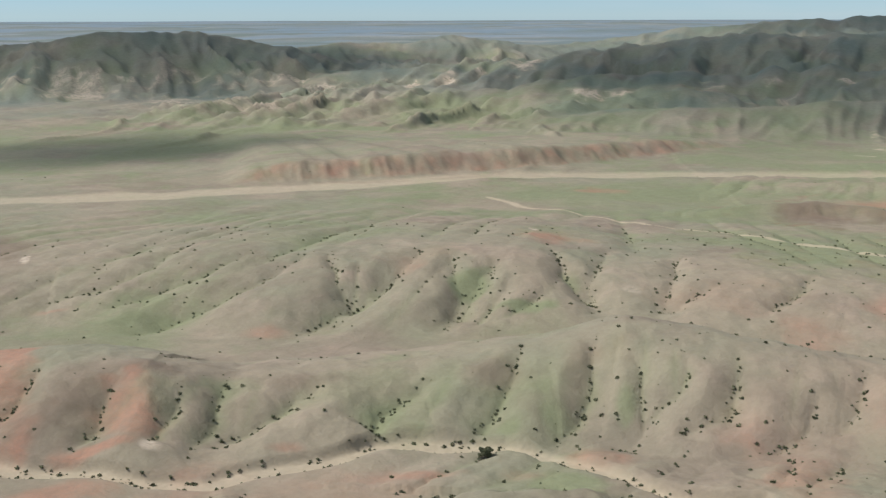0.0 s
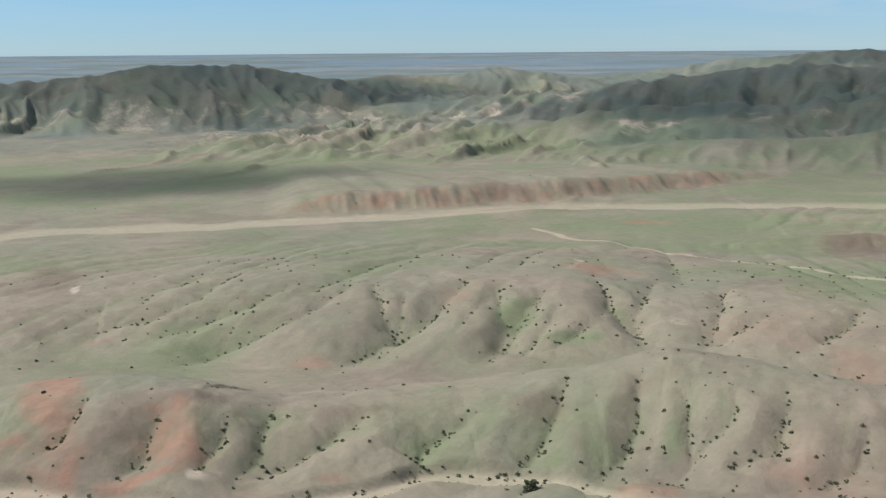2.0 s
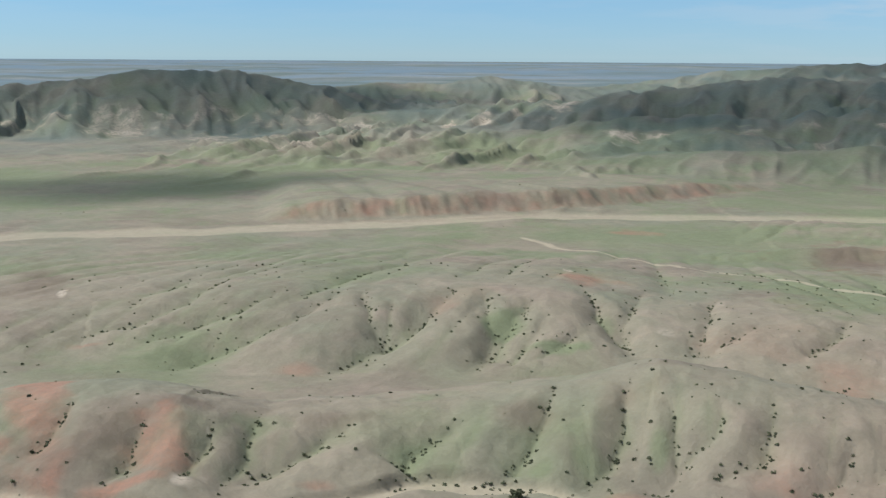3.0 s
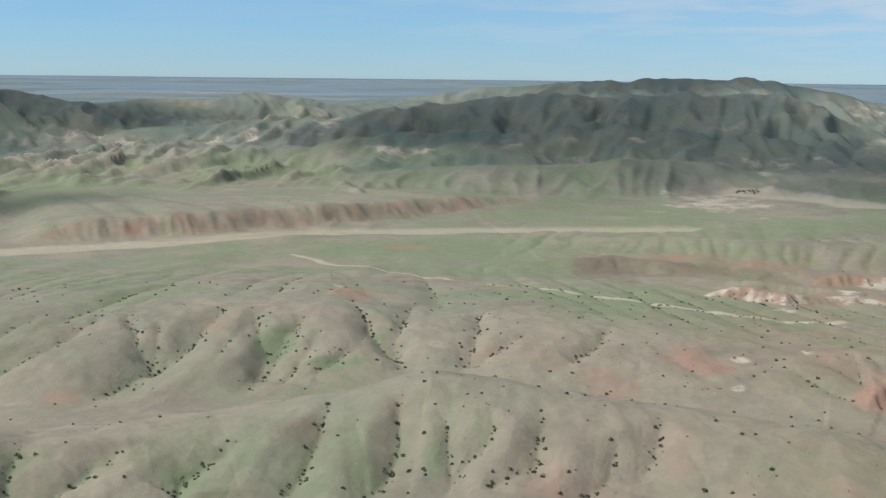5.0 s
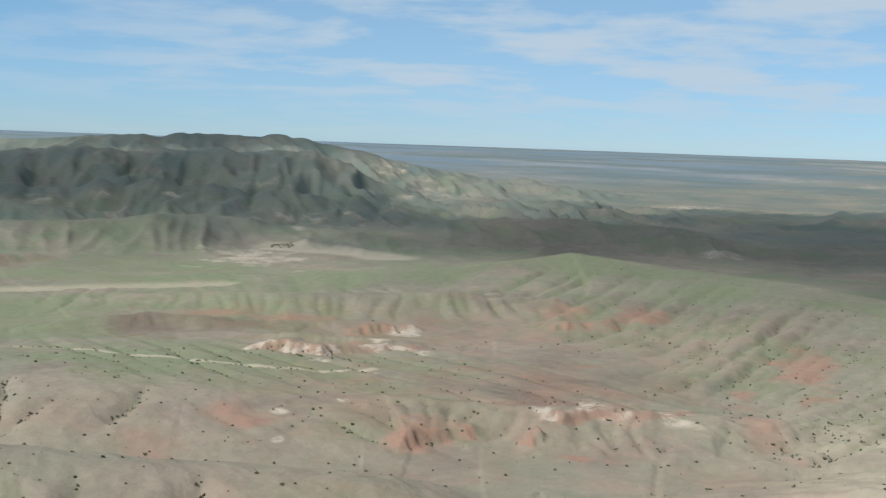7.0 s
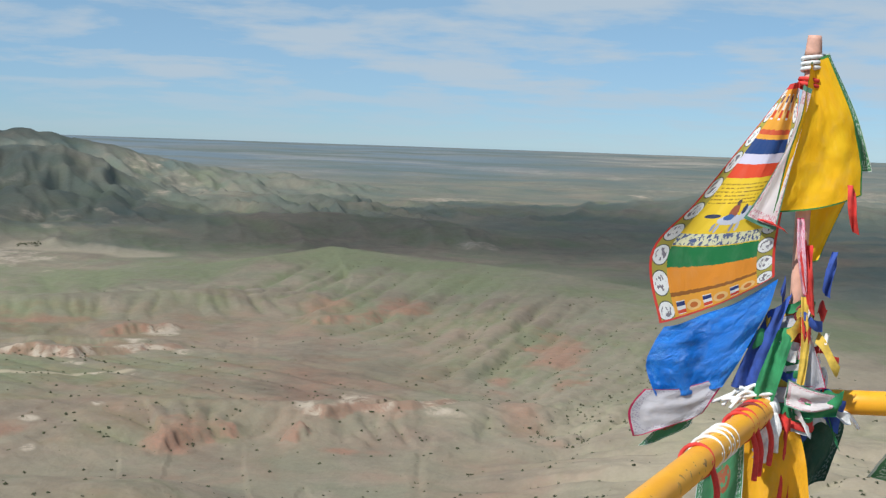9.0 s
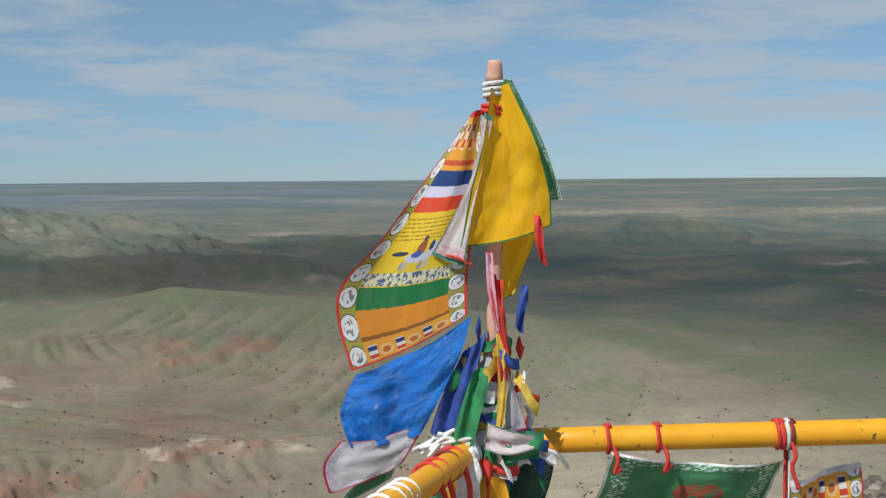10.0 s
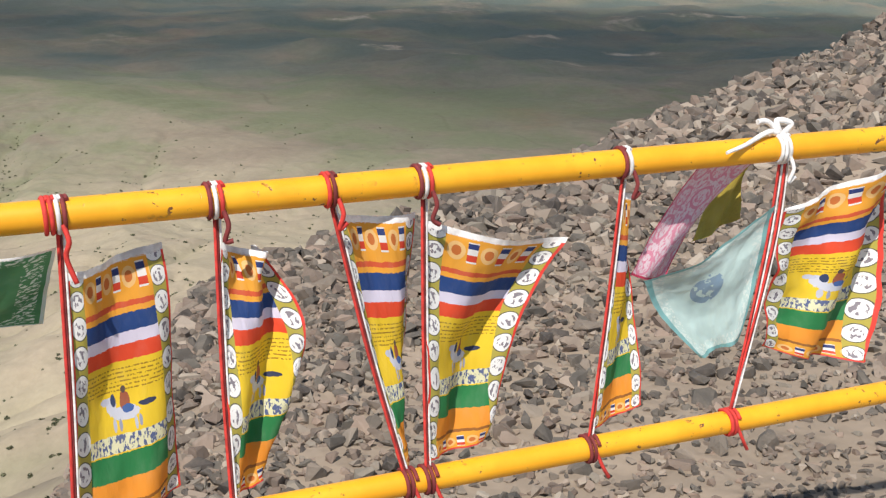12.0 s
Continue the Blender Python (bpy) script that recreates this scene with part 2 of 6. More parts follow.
ridge([(44, 196, -87), (38, 206, -84.5), (33, 208, -85), (29, 200, -88)], 40, 18, 8, 1.2, 107, 2)
# gullies cut into the hills: (azimuth, range) from head to mouth, depth and half width in metres
GULLIES = []


def gully(depth, width, *line):
    GULLIES.append((depth, width, line))


gully(3.2, 11, (55.85, 267.5), (56.61, 258.5), (57.01, 252.0), (58.23, 247.0))
gully(2.6, 8, (53.06, 262.5), (53.55, 254.5), (54.04, 247.5), (54.56, 242.5))
gully(3, 10, (50.68, 274.5), (51.47, 258.0), (51.84, 249.5), (52.69, 242.5))
gully(3.2, 11, (46.32, 264.0), (47.99, 255.5), (49.94, 249.5), (51.87, 243.0))
gully(3.4, 12, (40.77, 266.0), (42.72, 257.0), (43.65, 249.0), (44.13, 245.0))
gully(3, 9, (36.30, 277.0), (37.02, 265.0), (37.84, 255.5), (38.39, 248.5), (38.80, 245.0))
gully(3.2, 9, (33.08, 273.5), (32.97, 265.0), (33.16, 258.5), (33.67, 251.0), (35.03, 244.5))
gully(3, 8, (31.14, 269.5), (30.50, 261.0), (30.51, 253.5), (30.53, 247.5), (31.04, 243.5))
gully(2.2, 7, (28.78, 266.0), (28.54, 260.0), (28.97, 254.5), (29.89, 251.5), (30.48, 249.0))
gully(3, 10, (25.88, 263.0), (26.07, 254.5), (26.61, 250.0), (28.12, 246.0), (29.96, 242.5))
gully(2.6, 9, (22.52, 259.5), (22.68, 250.0), (23.38, 244.5), (25.67, 240.0))
gully(2.4, 9, (20.54, 270.0), (20.59, 256.5), (21.89, 247.0))
gully(2.2, 8, (59.28, 278.5), (60.36, 268.0), (61.68, 261.0))
gully(2.6, 11, (39.69, 386.5), (39.79, 368.5), (39.24, 357.5), (39.81, 347.0), (40.77, 340.5))
gully(3, 10, (37.64, 378.5), (38.59, 363.5), (39.40, 348.0), (40.36, 341.0))
gully(2.2, 7, (36.68, 367.5), (37.89, 351.0), (38.43, 343.5), (39.06, 338.0))
gully(1.6, 6, (35.31, 359.5), (36.38, 347.5), (37.61, 340.5))
gully(3.2, 10, (35.21, 394.0), (34.52, 374.5), (33.53, 361.0), (33.00, 351.0))
gully(2.2, 8, (32.40, 409.0), (32.91, 379.5), (33.29, 363.0), (33.00, 351.0))
gully(2.4, 9, (29.10, 401.5), (29.32, 372.5), (29.66, 353.5))
gully(2, 8, (26.59, 370.5), (28.12, 360.5), (28.87, 353.0), (29.92, 349.5))
gully(2.4, 10, (22.82, 381.5), (24.01, 361.0), (24.74, 353.0))
gully(3.8, 14, (41.05, 391.5), (42.36, 367.0), (43.79, 358.5), (46.26, 345.5), (47.51, 337.0))
gully(2, 6, (45.89, 392.0), (45.36, 365.5), (44.75, 354.0))
gully(1.6, 5, (44.37, 380.0), (44.54, 365.0), (44.75, 354.0))
gully(3.2, 13, (46.48, 398.5), (48.66, 377.5), (51.10, 368.5), (53.52, 362.0), (55.11, 353.5))
gully(2.6, 11, (49.43, 404.0), (50.78, 394.5), (52.39, 387.0), (54.51, 380.0), (56.86, 373.5))
gully(2.2, 10, (52.06, 435.5), (54.19, 403.5), (56.29, 393.5), (58.35, 388.5))
gully(2, 10, (43.49, 472.5), (45.65, 441.0), (47.28, 406.0), (49.72, 384.0))
gully(2, 11, (49.40, 473.0), (51.52, 459.0), (54.15, 439.5), (56.76, 410.5))
gully(2.4, 10, (-15.09, 565.6), (-12.72, 514.1), (-10.75, 460.1))
gully(2.2, 9, (-16.11, 502.1), (-13.85, 465.1), (-11.36, 426.6))
gully(2, 8, (-19.58, 531.1), (-17.92, 413.6), (-15.77, 358.6))
gully(1.8, 6, (-17.62, 317.1), (-15.18, 285.6), (-12.49, 266.6))
gully(1.8, 6, (-20.04, 281.1), (-17.57, 244.1), (-15.09, 221.1))
gully(1.8, 6, (-23.80, 353.4), (-18.73, 285.4), (-13.01, 270.3))
gully(1.6, 5, (-21.09, 275.9), (-17.84, 234.3), (-12.80, 220.3))
gully(1.4, 4, (-19.39, 220.4), (-16.36, 203.8), (-12.59, 188.8))
# spurs and hollows of the two mountains
spur_rng = random.Random(29)
for i in range(24):
    a = 36.5 - i * 1.08 + spur_rng.uniform(-0.3, 0.3)
    lean = spur_rng.uniform(0.2, 0.7)
    q = spur_rng.uniform(1400, 1450)
    gully(spur_rng.uniform(4, 8), spur_rng.uniform(20, 30), (a, q), (a + lean, q - 90), (a + 1.9 * lean, q - 190), (a + 2.2 * lean, q - 300))
for i in range(15):
    a = 62 - i * 1.1 + spur_rng.uniform(-0.3, 0.3)
    lean = spur_rng.uniform(0.2, 0.6)
    q = spur_rng.uniform(1590, 1630)
    gully(spur_rng.uniform(2, 5), spur_rng.uniform(20, 30), (a, q), (a + lean, q - 80), (a + 1.9 * lean, q - 170), (a + 2.2 * lean, q - 250))
# the fan of rills down the eastern hill, between these guides
FAN_GUIDES = (((3.8, 768), (5.0, 720), (6.6, 690), (8.6, 668)), ((-4.1, 733), (-2.1, 654), (0.0, 566), (2.7, 524)), ((-9.2, 657), (-7.5, 575), (-5.5, 499), (-2.9, 420)),
              ((-13.0, 569), (-11.6, 479), (-9.1, 432), (-5.7, 374)), ((-13.9, 470), (-12.4, 415), (-10.2, 372), (-7.8, 338)))
fan_rng = random.Random(17)
for i in range(25):
    q = i / 24 * 3.999 + fan_rng.uniform(-0.05, 0.05)
    q = min(max(q, 0.0), 3.999)
    g0, g1, k = FAN_GUIDES[int(q)], FAN_GUIDES[int(q) + 1], q % 1.0
    start = fan_rng.uniform(0.0, 0.25)
    line = [(a[0] + (b[0] - a[0]) * k, a[1] + (b[1] - a[1]) * k) for a, b in zip(g0, g1)]
    line[0] = (line[0][0] + (line[1][0] - line[0][0]) * start, line[0][1] + (line[1][1] - line[0][1]) * start)
    gully(fan_rng.uniform(1.5, 2.9), fan_rng.uniform(7, 11), *line)
# low bluffs of bare earth: soil, height, run of the face, foot line as (azimuth, range)
BLUFFS = []


def bluff(kind, height, run, *line):
    BLUFFS.append((kind, height, run, line))


bluff("red", 3.6, 5, (12.42, 340), (10.70, 336), (9.12, 343), (6.47, 353))
bluff("red", 3, 4, (5.78, 349), (4.56, 344), (3.49, 348))
bluff("pale", 2.4, 4, (5.45, 366), (2.98, 358), (1.10, 370), (-1.61, 374), (-4.54, 408))
bluff("pale", 4.6, 6, (19.25, 482), (16.78, 470), (14.75, 466), (12.45, 486), (9.05, 498))
bluff("red", 4, 7, (13.78, 536), (12.50, 540), (10.94, 545), (9.37, 561))
bluff("red", 3.2, 8, (4.58, 567), (2.69, 567), (1.08, 581), (-2.13, 614))
FAN = {3: (28, 0.022), 11: (33, 0.038), 67: (12, -0.013)}
LINES = {
    "stream": [(66, 262, 0), (59, 245, 0), (55, 229, 0), (51, 227, 0), (47, 236, 0), (44.4, 242, 0), (38.2, 240, 0), (33, 231, 0), (29, 220, 0), (25, 214, 0)],
    "wash": [(70, 600, 0), (60.6, 638, 0), (53.2, 632, 0), (45.3, 652, 0), (38.6, 684, 0), (31.9, 700, 0), (26.7, 705, 0), (20, 720, 0)],
    "trail": [(38, 600, 0), (36.1, 571, 0), (33.2, 523, 0), (29.2, 481, 0), (25.3, 459, 0), (21.5, 442, 0), (17, 428, 0), (12, 436, 0)],
    "wash_east": [(12, 905, 0), (14.5, 935, 0), (17, 960, 0)],
    "bank": [(46.3, 661, 0), (44.5, 664, 0), (42.6, 669, 0), (40.5, 677, 0), (38.6, 687, 0), (37, 698, 0)],
}
SCARP = [(51, 645, -90), (49.5, 664, -84), (45, 672, -80.5), (42.6, 677, -79.3), (39, 695, -78.5), (35.9, 714, -78.8), (33, 752, -80), (28, 826, -84), (25, 880, -88)]
EDGE = [(175, 2.5), (120, 2.2), (60, 2.0), (25, 2.3), (-5, 2.6), (-14, 2.72), (-18, 2.85), (-20.5, 3.0), (-23.2, 3.3), (-24.8, 5.0), (-26.8, 6.2), (-31, 7.3), (-39.7, 9.3), (-45.8, 14.0), (-52, 18.5), (-60, 24), (-75, 30), (-110, 30), (-150, 12), (-185, 2.5)]


def land(x, y):
    """Heights of the land, and what its surface is made of, at the points x, y."""
    r = np.hypot(x, y)
    az = np.degrees(np.arctan2(-x, y))
    z = -90 + 1.6 * fbm(x / 160, y / 160, 3, 1) + 0.5 * fbm(x / 30, y / 30, 3, 2)
    east = sstep(-6, -14, az) * sstep(560, 800, r) * (1 - sstep(2000, 2500, r))
    z = z + east * (8.5 * fbm(x / 170, y / 170, 4, 15) + 2.0 * ridged(x / 80, y / 80, 3, 17))
    far = sstep(1300, 4900, r) ** 1.0
    z = z + far * 71.5 + sstep(1500, 2600, r) * (1 - sstep(3900, 4800, r)) * 5 * fbm(x / 420, y / 240, 4, 5)
    z = np.where(r > 3900, np.minimum(z, -19.0 - 0.8 * fbm(x / 700, y / 700, 2, 8)), z)
    relief = np.zeros(x.shape)
    crest = np.zeros(x.shape)
    for line, wn, wf, gap, depth, seed, blend in RIDGES:
        rs = [p[1] for p in line]
        near = (r > min(rs) - wn * 1.7 - 5) & (r < max(rs) + wf * 1.7 + 5)
        azs = [p[0] for p in line]
        pad = math.degrees(math.atan2(max(wn, wf) * 1.6, min(rs))) + 1
        near &= (az > min(azs) - pad) & (az < max(azs) + pad)
        if not near.any():
            continue
        xx, yy = x[near], y[near]
        wob = gap * (0.12 if seed in (3, 11, 67) else 0.55 if gap > 40 else 0.42)
        wx, wy = xx + wob * fbm(xx / (gap * 4), yy / (gap * 4), 2, seed + 1), yy + wob * fbm(xx / (gap * 4), yy / (gap * 4), 2, seed + 2)
        d, s, zc, side = along(wx, wy, line)
        w = np.where(side < 0, wn, wf)
        if max(azs) - min(azs) > 3 and max(rs) < 2.2 * min(rs):      # crest across the view: spurs fan out towards the valley
            mr, mid_az = 0.5 * (max(rs) + min(rs)), FAN.get(seed, (0.5 * (max(azs) + min(azs)), 0.0))[0]
            fan = FAN.get(seed, (0, 0.02))[1]
            azw = np.degrees(np.arctan2(-wx, wy))
            rw = np.hypot(wx, wy)
            s = np.radians(azw) * mr - np.clip(fan * (azw - mid_az), -0.8, 0.8) * (mr - rw)
        spur = perlin(s / gap, d / (gap * 5) + seed, seed + 3)
        spur2 = perlin(s / gap * 2.3, d / (gap * 2.2) + seed, seed + 5)
        u = d / (w * (1 + (0.1 if seed in (3, 11) else 0.38) * perlin(s / (gap * 1.6), s * 0 + seed, seed + 9)))
        uc = np.clip(u, 0, 1)
        foot = -91.5
        prof = (0.5 + 0.5 * np.cos(np.pi * uc)) * 0.62 + (1 - uc) ** 2.0 * 0.38
        if seed in (3, 11):               # swelling near hills, steep towards the foot
            prof = (1 - uc ** 1.7) * 0.8 + (0.5 + 0.5 * np.cos(np.pi * uc)) * 0.2
        gully = 1 - np.minimum(1, np.abs(spur) * 2.1) ** 0.75
        if gap > 40:                      # mountains: sharp spur crests between wide hollows
            gully = 0.75 * np.minimum(1, np.abs(spur) * 2.3) ** 0.8 + 0.35 * np.minimum(1, np.abs(spur2) * 2.2)
        gully2 = 1 - np.minimum(1, np.abs(spur2) * 2.4)
        bell = np.clip(uc * 2.2 + (0.12 if gap > 40 else 0.0), 0, 1) ** 0.8 * (1 - uc) ** 0.6 * 1.25
        if gap > 40:
            zc = zc + 0.09 * depth * fbm(s / (gap * 0.8), s * 0 + seed, 3, seed + 21)
        h = foot + (zc - foot) * prof - depth * bell * (gully + (0.0 if gap > 40 else 0.10) * gully2 ** 1.5) + depth * (0.5 if gap > 40 else 0.22) * bell
        if gap > 40:
            h = h + 0.34 * depth * bell * ridged(xx / 75, yy / 75, 4, seed + 13) - 0.15 * depth * bell
        h = h + 0.10 * depth * fbm(xx / (gap * 0.8), yy / (gap * 0.8), 3, seed + 6)
        h = np.where(u >= 1, foot - 2 - (u - 1) * 6, h)
        zz = z[near]
        z[near] = smax(zz, h, blend)
        on = (h > zz)
        relief[near] = np.where(on, np.maximum(relief[near], gully * np.clip(bell, 0, 1)), relief[near])
        crest[near] = np.where(on, np.maximum(crest[near], prof), crest[near])
    # small rills and hummocks on the hills
    z = z + np.where((r > 150) & (r < 1000), 0.32 * ridged(x / 13, y / 13, 3, 171) * np.clip(crest * 2.5, 0, 1), 0)
    for depth, width, line in GULLIES:
        rs, azs = [p[1] for p in line], [p[0] for p in line]
        pad = math.degrees((width + 4) / min(rs))
        near = (r > min(rs) - width - 4) & (r < max(rs) + width + 4) & (az > min(azs) - pad) & (az < max(azs) + pad)
        if not near.any():
            continue
        xx, yy = x[near], y[near]
        n = len(line) - 1
        wx, wy = xx + 1.6 * fbm(xx / 14, yy / 14, 2, 181), yy + 1.6 * fbm(xx / 14, yy / 14, 2, 183)
        d, s, v, side = along(wx, wy, [(p[0], p[1], i / n) for i, p in enumerate(line)])
        run = np.clip(v / 0.35, 0, 1) ** 0.8 * (1 - 0.55 * sstep(0.75, 1.0, v))
        cut = np.clip(1 - d / (width * (0.45 + 0.55 * np.clip(v / 0.5, 0, 1))), 0, 1) ** 1.6 * run
        z[near] = z[near] - depth * cut
        relief[near] = np.maximum(relief[near], cut ** 1.5)
    faces = {"red": np.zeros(x.shape), "pale": np.zeros(x.shape)}
    for kind, height, run, line in BLUFFS:
        rs, azs = [p[1] for p in line], [p[0] for p in line]
        near = (r > min(rs) - 20) & (r < max(rs) + 70) & (az > min(azs) - 0.6) & (az < max(azs) + 0.6)
        if not near.any():
            continue
        xx, yy = x[near], y[near]
        d, s, v, side = along(xx, yy, [(p[0], p[1], i / (len(line) - 1)) for i, p in enumerate(line)])
        flute = 1.8 * np.abs(perlin(s / 5.5, d * 0 + 0.5, 191)) + 3.2 * np.abs(perlin(s / 15, d * 0 + 0.5, 193))
        dd = np.where(side > 0, d, -d) - run * 0.35 * flute
        tall = height * sstep(0.0, 0.16, v) * (1 - sstep(0.84, 1.0, v)) * (0.75 + 0.5 * perlin(s / 24, s * 0 + 3.5, 195))
        z[near] = z[near] + tall * sstep(0, run, dd) * (1 - sstep(run, run + 45, dd))
        face = sstep(-1.0, 0.8, dd) * (1 - sstep(run, run * 1.9, dd)) * sstep(0.3, 1.2, tall)
        faces[kind][near] = np.maximum(faces[kind][near], face)
    # scarp of red earth above the wash
    d, s, zc, side = along(x, y, SCARP)
    zc = zc - np.clip(2.2 * fbm(s / 38, s * 0 + 3, 3, 139), -1.5, 4) * (zc > -89)
    flute = 2.2 * np.abs(perlin(s / 16, d * 0 + 0.5, 131)) + 1.3 * np.abs(perlin(s / 6.5, d / 20, 133)) + 1.2 * perlin(s / 45, d * 0, 135)
    dd = np.where(side > 0, d, -d) - 2.6 * flute
    wall = sstep(-2, 21, dd) * (1 - sstep(15, 330, dd) * 0.85)
    ends = sstep(51, 49, az) * sstep(25, 29, az) * sstep(1150, 950, r)
    inside = ends > 0
    z = np.where(inside & (dd > -3), z + (smax(z, -90 + (zc + 90) * wall, 0.6) - z) * ends, z)
    scarp = ends * sstep(-1, 4, dd) * (1 - sstep(13, 26, dd)) * sstep(-89, -84, zc)
    # dry watercourses cut a little into the floor
    masks = {}
    for key, wid in (("stream", 3.4), ("wash", 14), ("trail", 2.2), ("wash_east", 26), ("bank", 3.6)):
        d = along(x + 5 * fbm(x / 40, y / 40, 2, 151), y + 5 * fbm(x / 40, y / 40, 2, 153), LINES[key])[0]
        masks[key] = 1 - sstep(wid * 0.55, wid * 1.15, d)
        if key in ("stream", "wash"):
            z = z * (1 - 0.75 * masks[key]) + 0.75 * masks[key] * np.minimum(z, -90.6)
    # the lookout hill: flat and stony on top, steep on all sides
    ea = np.array([p[0] for p in EDGE][::-1], float)
    er = np.array([p[1] for p in EDGE][::-1], float)
    rim = np.interp(az, ea, er) * (1 + 0.05 * fbm(x * 0.9, y * 0.9, 3, 161))
    out = r - rim
    top = -1.68 + 0.05 * fbm(x * 1.3, y * 1.3, 3, 163) - 0.010 * np.clip(r - 5, 0, 30) + sstep(-44, -62, az) * np.clip(r - 8, 0, 30) * 0.13
    hill = np.where(out < 0, top, top - np.clip(out, 0, 400) * 0.95 + np.clip(out - 55, 0, 400) * 0.36)
    hill = hill + np.where(out > 3, np.minimum(out / 30, 1) * 2.2 * fbm(x / 16, y / 16, 4, 165), 0)
    z = smax(z, hill, 1.2) if np.ndim(z) else z
    z = np.where(out < 0, top, z)
    stone = np.where(out < 1.0, 1.0, 0) + 0.0
    masks["red_face"], masks["pale_face"] = faces["red"], faces["pale"]
    return z, relief, crest, scarp, masks, stone, r, az


# patches of soil and of darker brown ground: azimuth, range, half width in degrees, half depth in metres, weight
PATCHES = {"red": [], "pale": [], "green": [], "umber": []}


def patch(kind, az, r, half_az, half_r, weight):
    PATCHES[kind].append((az, r, half_az, half_r, weight))


patch("red", -7.9, 502, 1.47, 42.5, 1)
patch("red", -5.0, 450, 0.94, 18.1, 0.8)
patch("red", -5.9, 392, 1.34, 19.0, 0.6)
patch("red", -7.4, 356, 1.34, 7.5, 0.65)
patch("red", 3.3, 618, 1.60, 24.8, 0.8)
patch("red", -0.2, 618, 1.60, 23.1, 0.9)
patch("red", 10.7, 346, 1.47, 13.8, 0.85)
patch("red", 8.4, 355, 1.07, 7.5, 0.6)
patch("red", 4.7, 354, 1.07, 6.9, 0.8)
patch("red", 2.6, 340, 1.34, 5.6, 0.75)
patch("red", 0.7, 340, 1.07, 5.0, 0.5)
patch("red", 3.9, 449, 4.01, 35.6, 0.45)
patch("red", 10.6, 392, 4.01, 16.2, 0.4)
patch("red", 16.6, 591, 4.28, 15.0, 0.6)
patch("red", 19.2, 362, 2.14, 8.1, 0.55)
patch("red", 1.8, 317, 4.01, 10.0, 0.3)
patch("red", -9.3, 310, 1.60, 5.5, 0.4)
patch("red", 14.5, 501, 5.08, 10.6, 0.6)
patch("red", 11.7, 266, 5.88, 7.5, 0.4)
patch("umber", 4.1, 410, 3.21, 33.1, 0.91)
patch("umber", 2.0, 442, 2.41, 25.0, 0.7)
patch("umber", 19.3, 564, 2.14, 25.0, 0.7)
patch("pale", 10.7, 554, 0.67, 10.6, 1)
patch("pale", 12.1, 509, 0.59, 8.3, 0.9)
patch("pale", 14.9, 458, 0.67, 7.7, 1)
patch("pale", 17.1, 492, 1.60, 5.0, 0.5)
patch("pale", 10.0, 491, 0.53, 5.6, 0.9)
patch("pale", 13.8, 379, 0.40, 2.5, 1)
patch("pale", 16.8, 363, 0.48, 2.5, 1)
patch("pale", 13.9, 432, 0.32, 3.8, 0.9)
patch("pale", 12.3, 431, 0.27, 2.5, 0.9)
patch("pale", 4.1, 369, 0.94, 3.7, 0.75)
patch("pale", 1.9, 392, 0.80, 10.2, 0.7)
patch("pale", -2.2, 376, 1.60, 6.9, 0.7)
patch("pale", 18.2, 892, 1.87, 63.7, 0.7)
patch("pale", 16.0, 1045, 0.40, 11.2, 0.6)
patch("pale", -3.7, 1018, 1.47, 23.1, 0.6)
patch("pale", 10.2, 1846, 1.60, 90.0, 0.4)
patch("pale", 11.8, 1969, 0.67, 78.8, 0.6)
patch("pale", 11.2, 1417, 0.80, 18.8, 0.5)
patch("pale", -2.3, 1810, 2.14, 72.6, 0.6)
patch("pale", -11.2, 2134, 0.67, 37.5, 0.7)
patch("green", 2.9, 757, 2.41, 22.5, 0.6)
patch("green", 17.0, 434, 4.81, 28.8, 0.75)
patch("green", 14.6, 760, 4.55, 86.9, 0.5)
patch("green", 13.1, 347, 3.21, 10.0, 0.45)
patch("green", 5.1, 331, 4.01, 6.9, 0.4)
patch("green", -4.0, 594, 3.21, 45.0, 0.5)
patch("green", -1.4, 538, 2.67, 34.4, 0.35)
patch("umber", 23.6, 556, 1.87, 17.3, 1)
patch("red", 18.4, 356, 1.60, 8.8, 0.75)
patch("red", 25.1, 366, 2.94, 8.1, 0.3)
patch("red", 19.9, 600, 2.67, 25.0, 0.6)
patch("red", 35.4, 414, 1.34, 20.6, 0.65)
patch("red", 41.6, 375, 1.07, 8.7, 0.4)
patch("red", 32.7, 628, 1.74, 8.8, 0.7)
patch("pale", 36.0, 434, 0.32, 5.6, 1)
patch("pale", 16.8, 343, 0.37, 2.5, 0.8)
patch("red", 61.0, 287, 1.60, 31.4, 0.95)
patch("red", 55.2, 253, 1.47, 10.0, 0.9)
patch("red", 57.2, 244, 2.41, 2.5, 0.85)
patch("red", 58.6, 230, 3.48, 7.5, 0.8)
patch("red", 41.9, 226, 3.48, 3.8, 0.65)
patch("red", 36.5, 225, 1.60, 3.7, 0.4)
patch("red", 32.4, 238, 1.60, 3.8, 0.6)
patch("red", 48.0, 240, 1.34, 2.5, 0.7)
patch("red", 23.0, 228, 3.21, 16.2, 0.6)
patch("red", 40.8, 383, 1.34, 9.4, 0.4)
patch("red", 58.6, 379, 1.07, 2.5, 0.6)
patch("red", 49.0, 340, 1.07, 3.1, 0.5)
patch("red", 27.3, 356, 4.01, 10.0, 0.35)
patch("red", 22.6, 333, 2.14, 32.7, 0.4)
patch("red", 37.6, 715, 2.67, 7.5, 0.4)
patch("umber", 58.9, 264, 2.94, 10.6, 1)
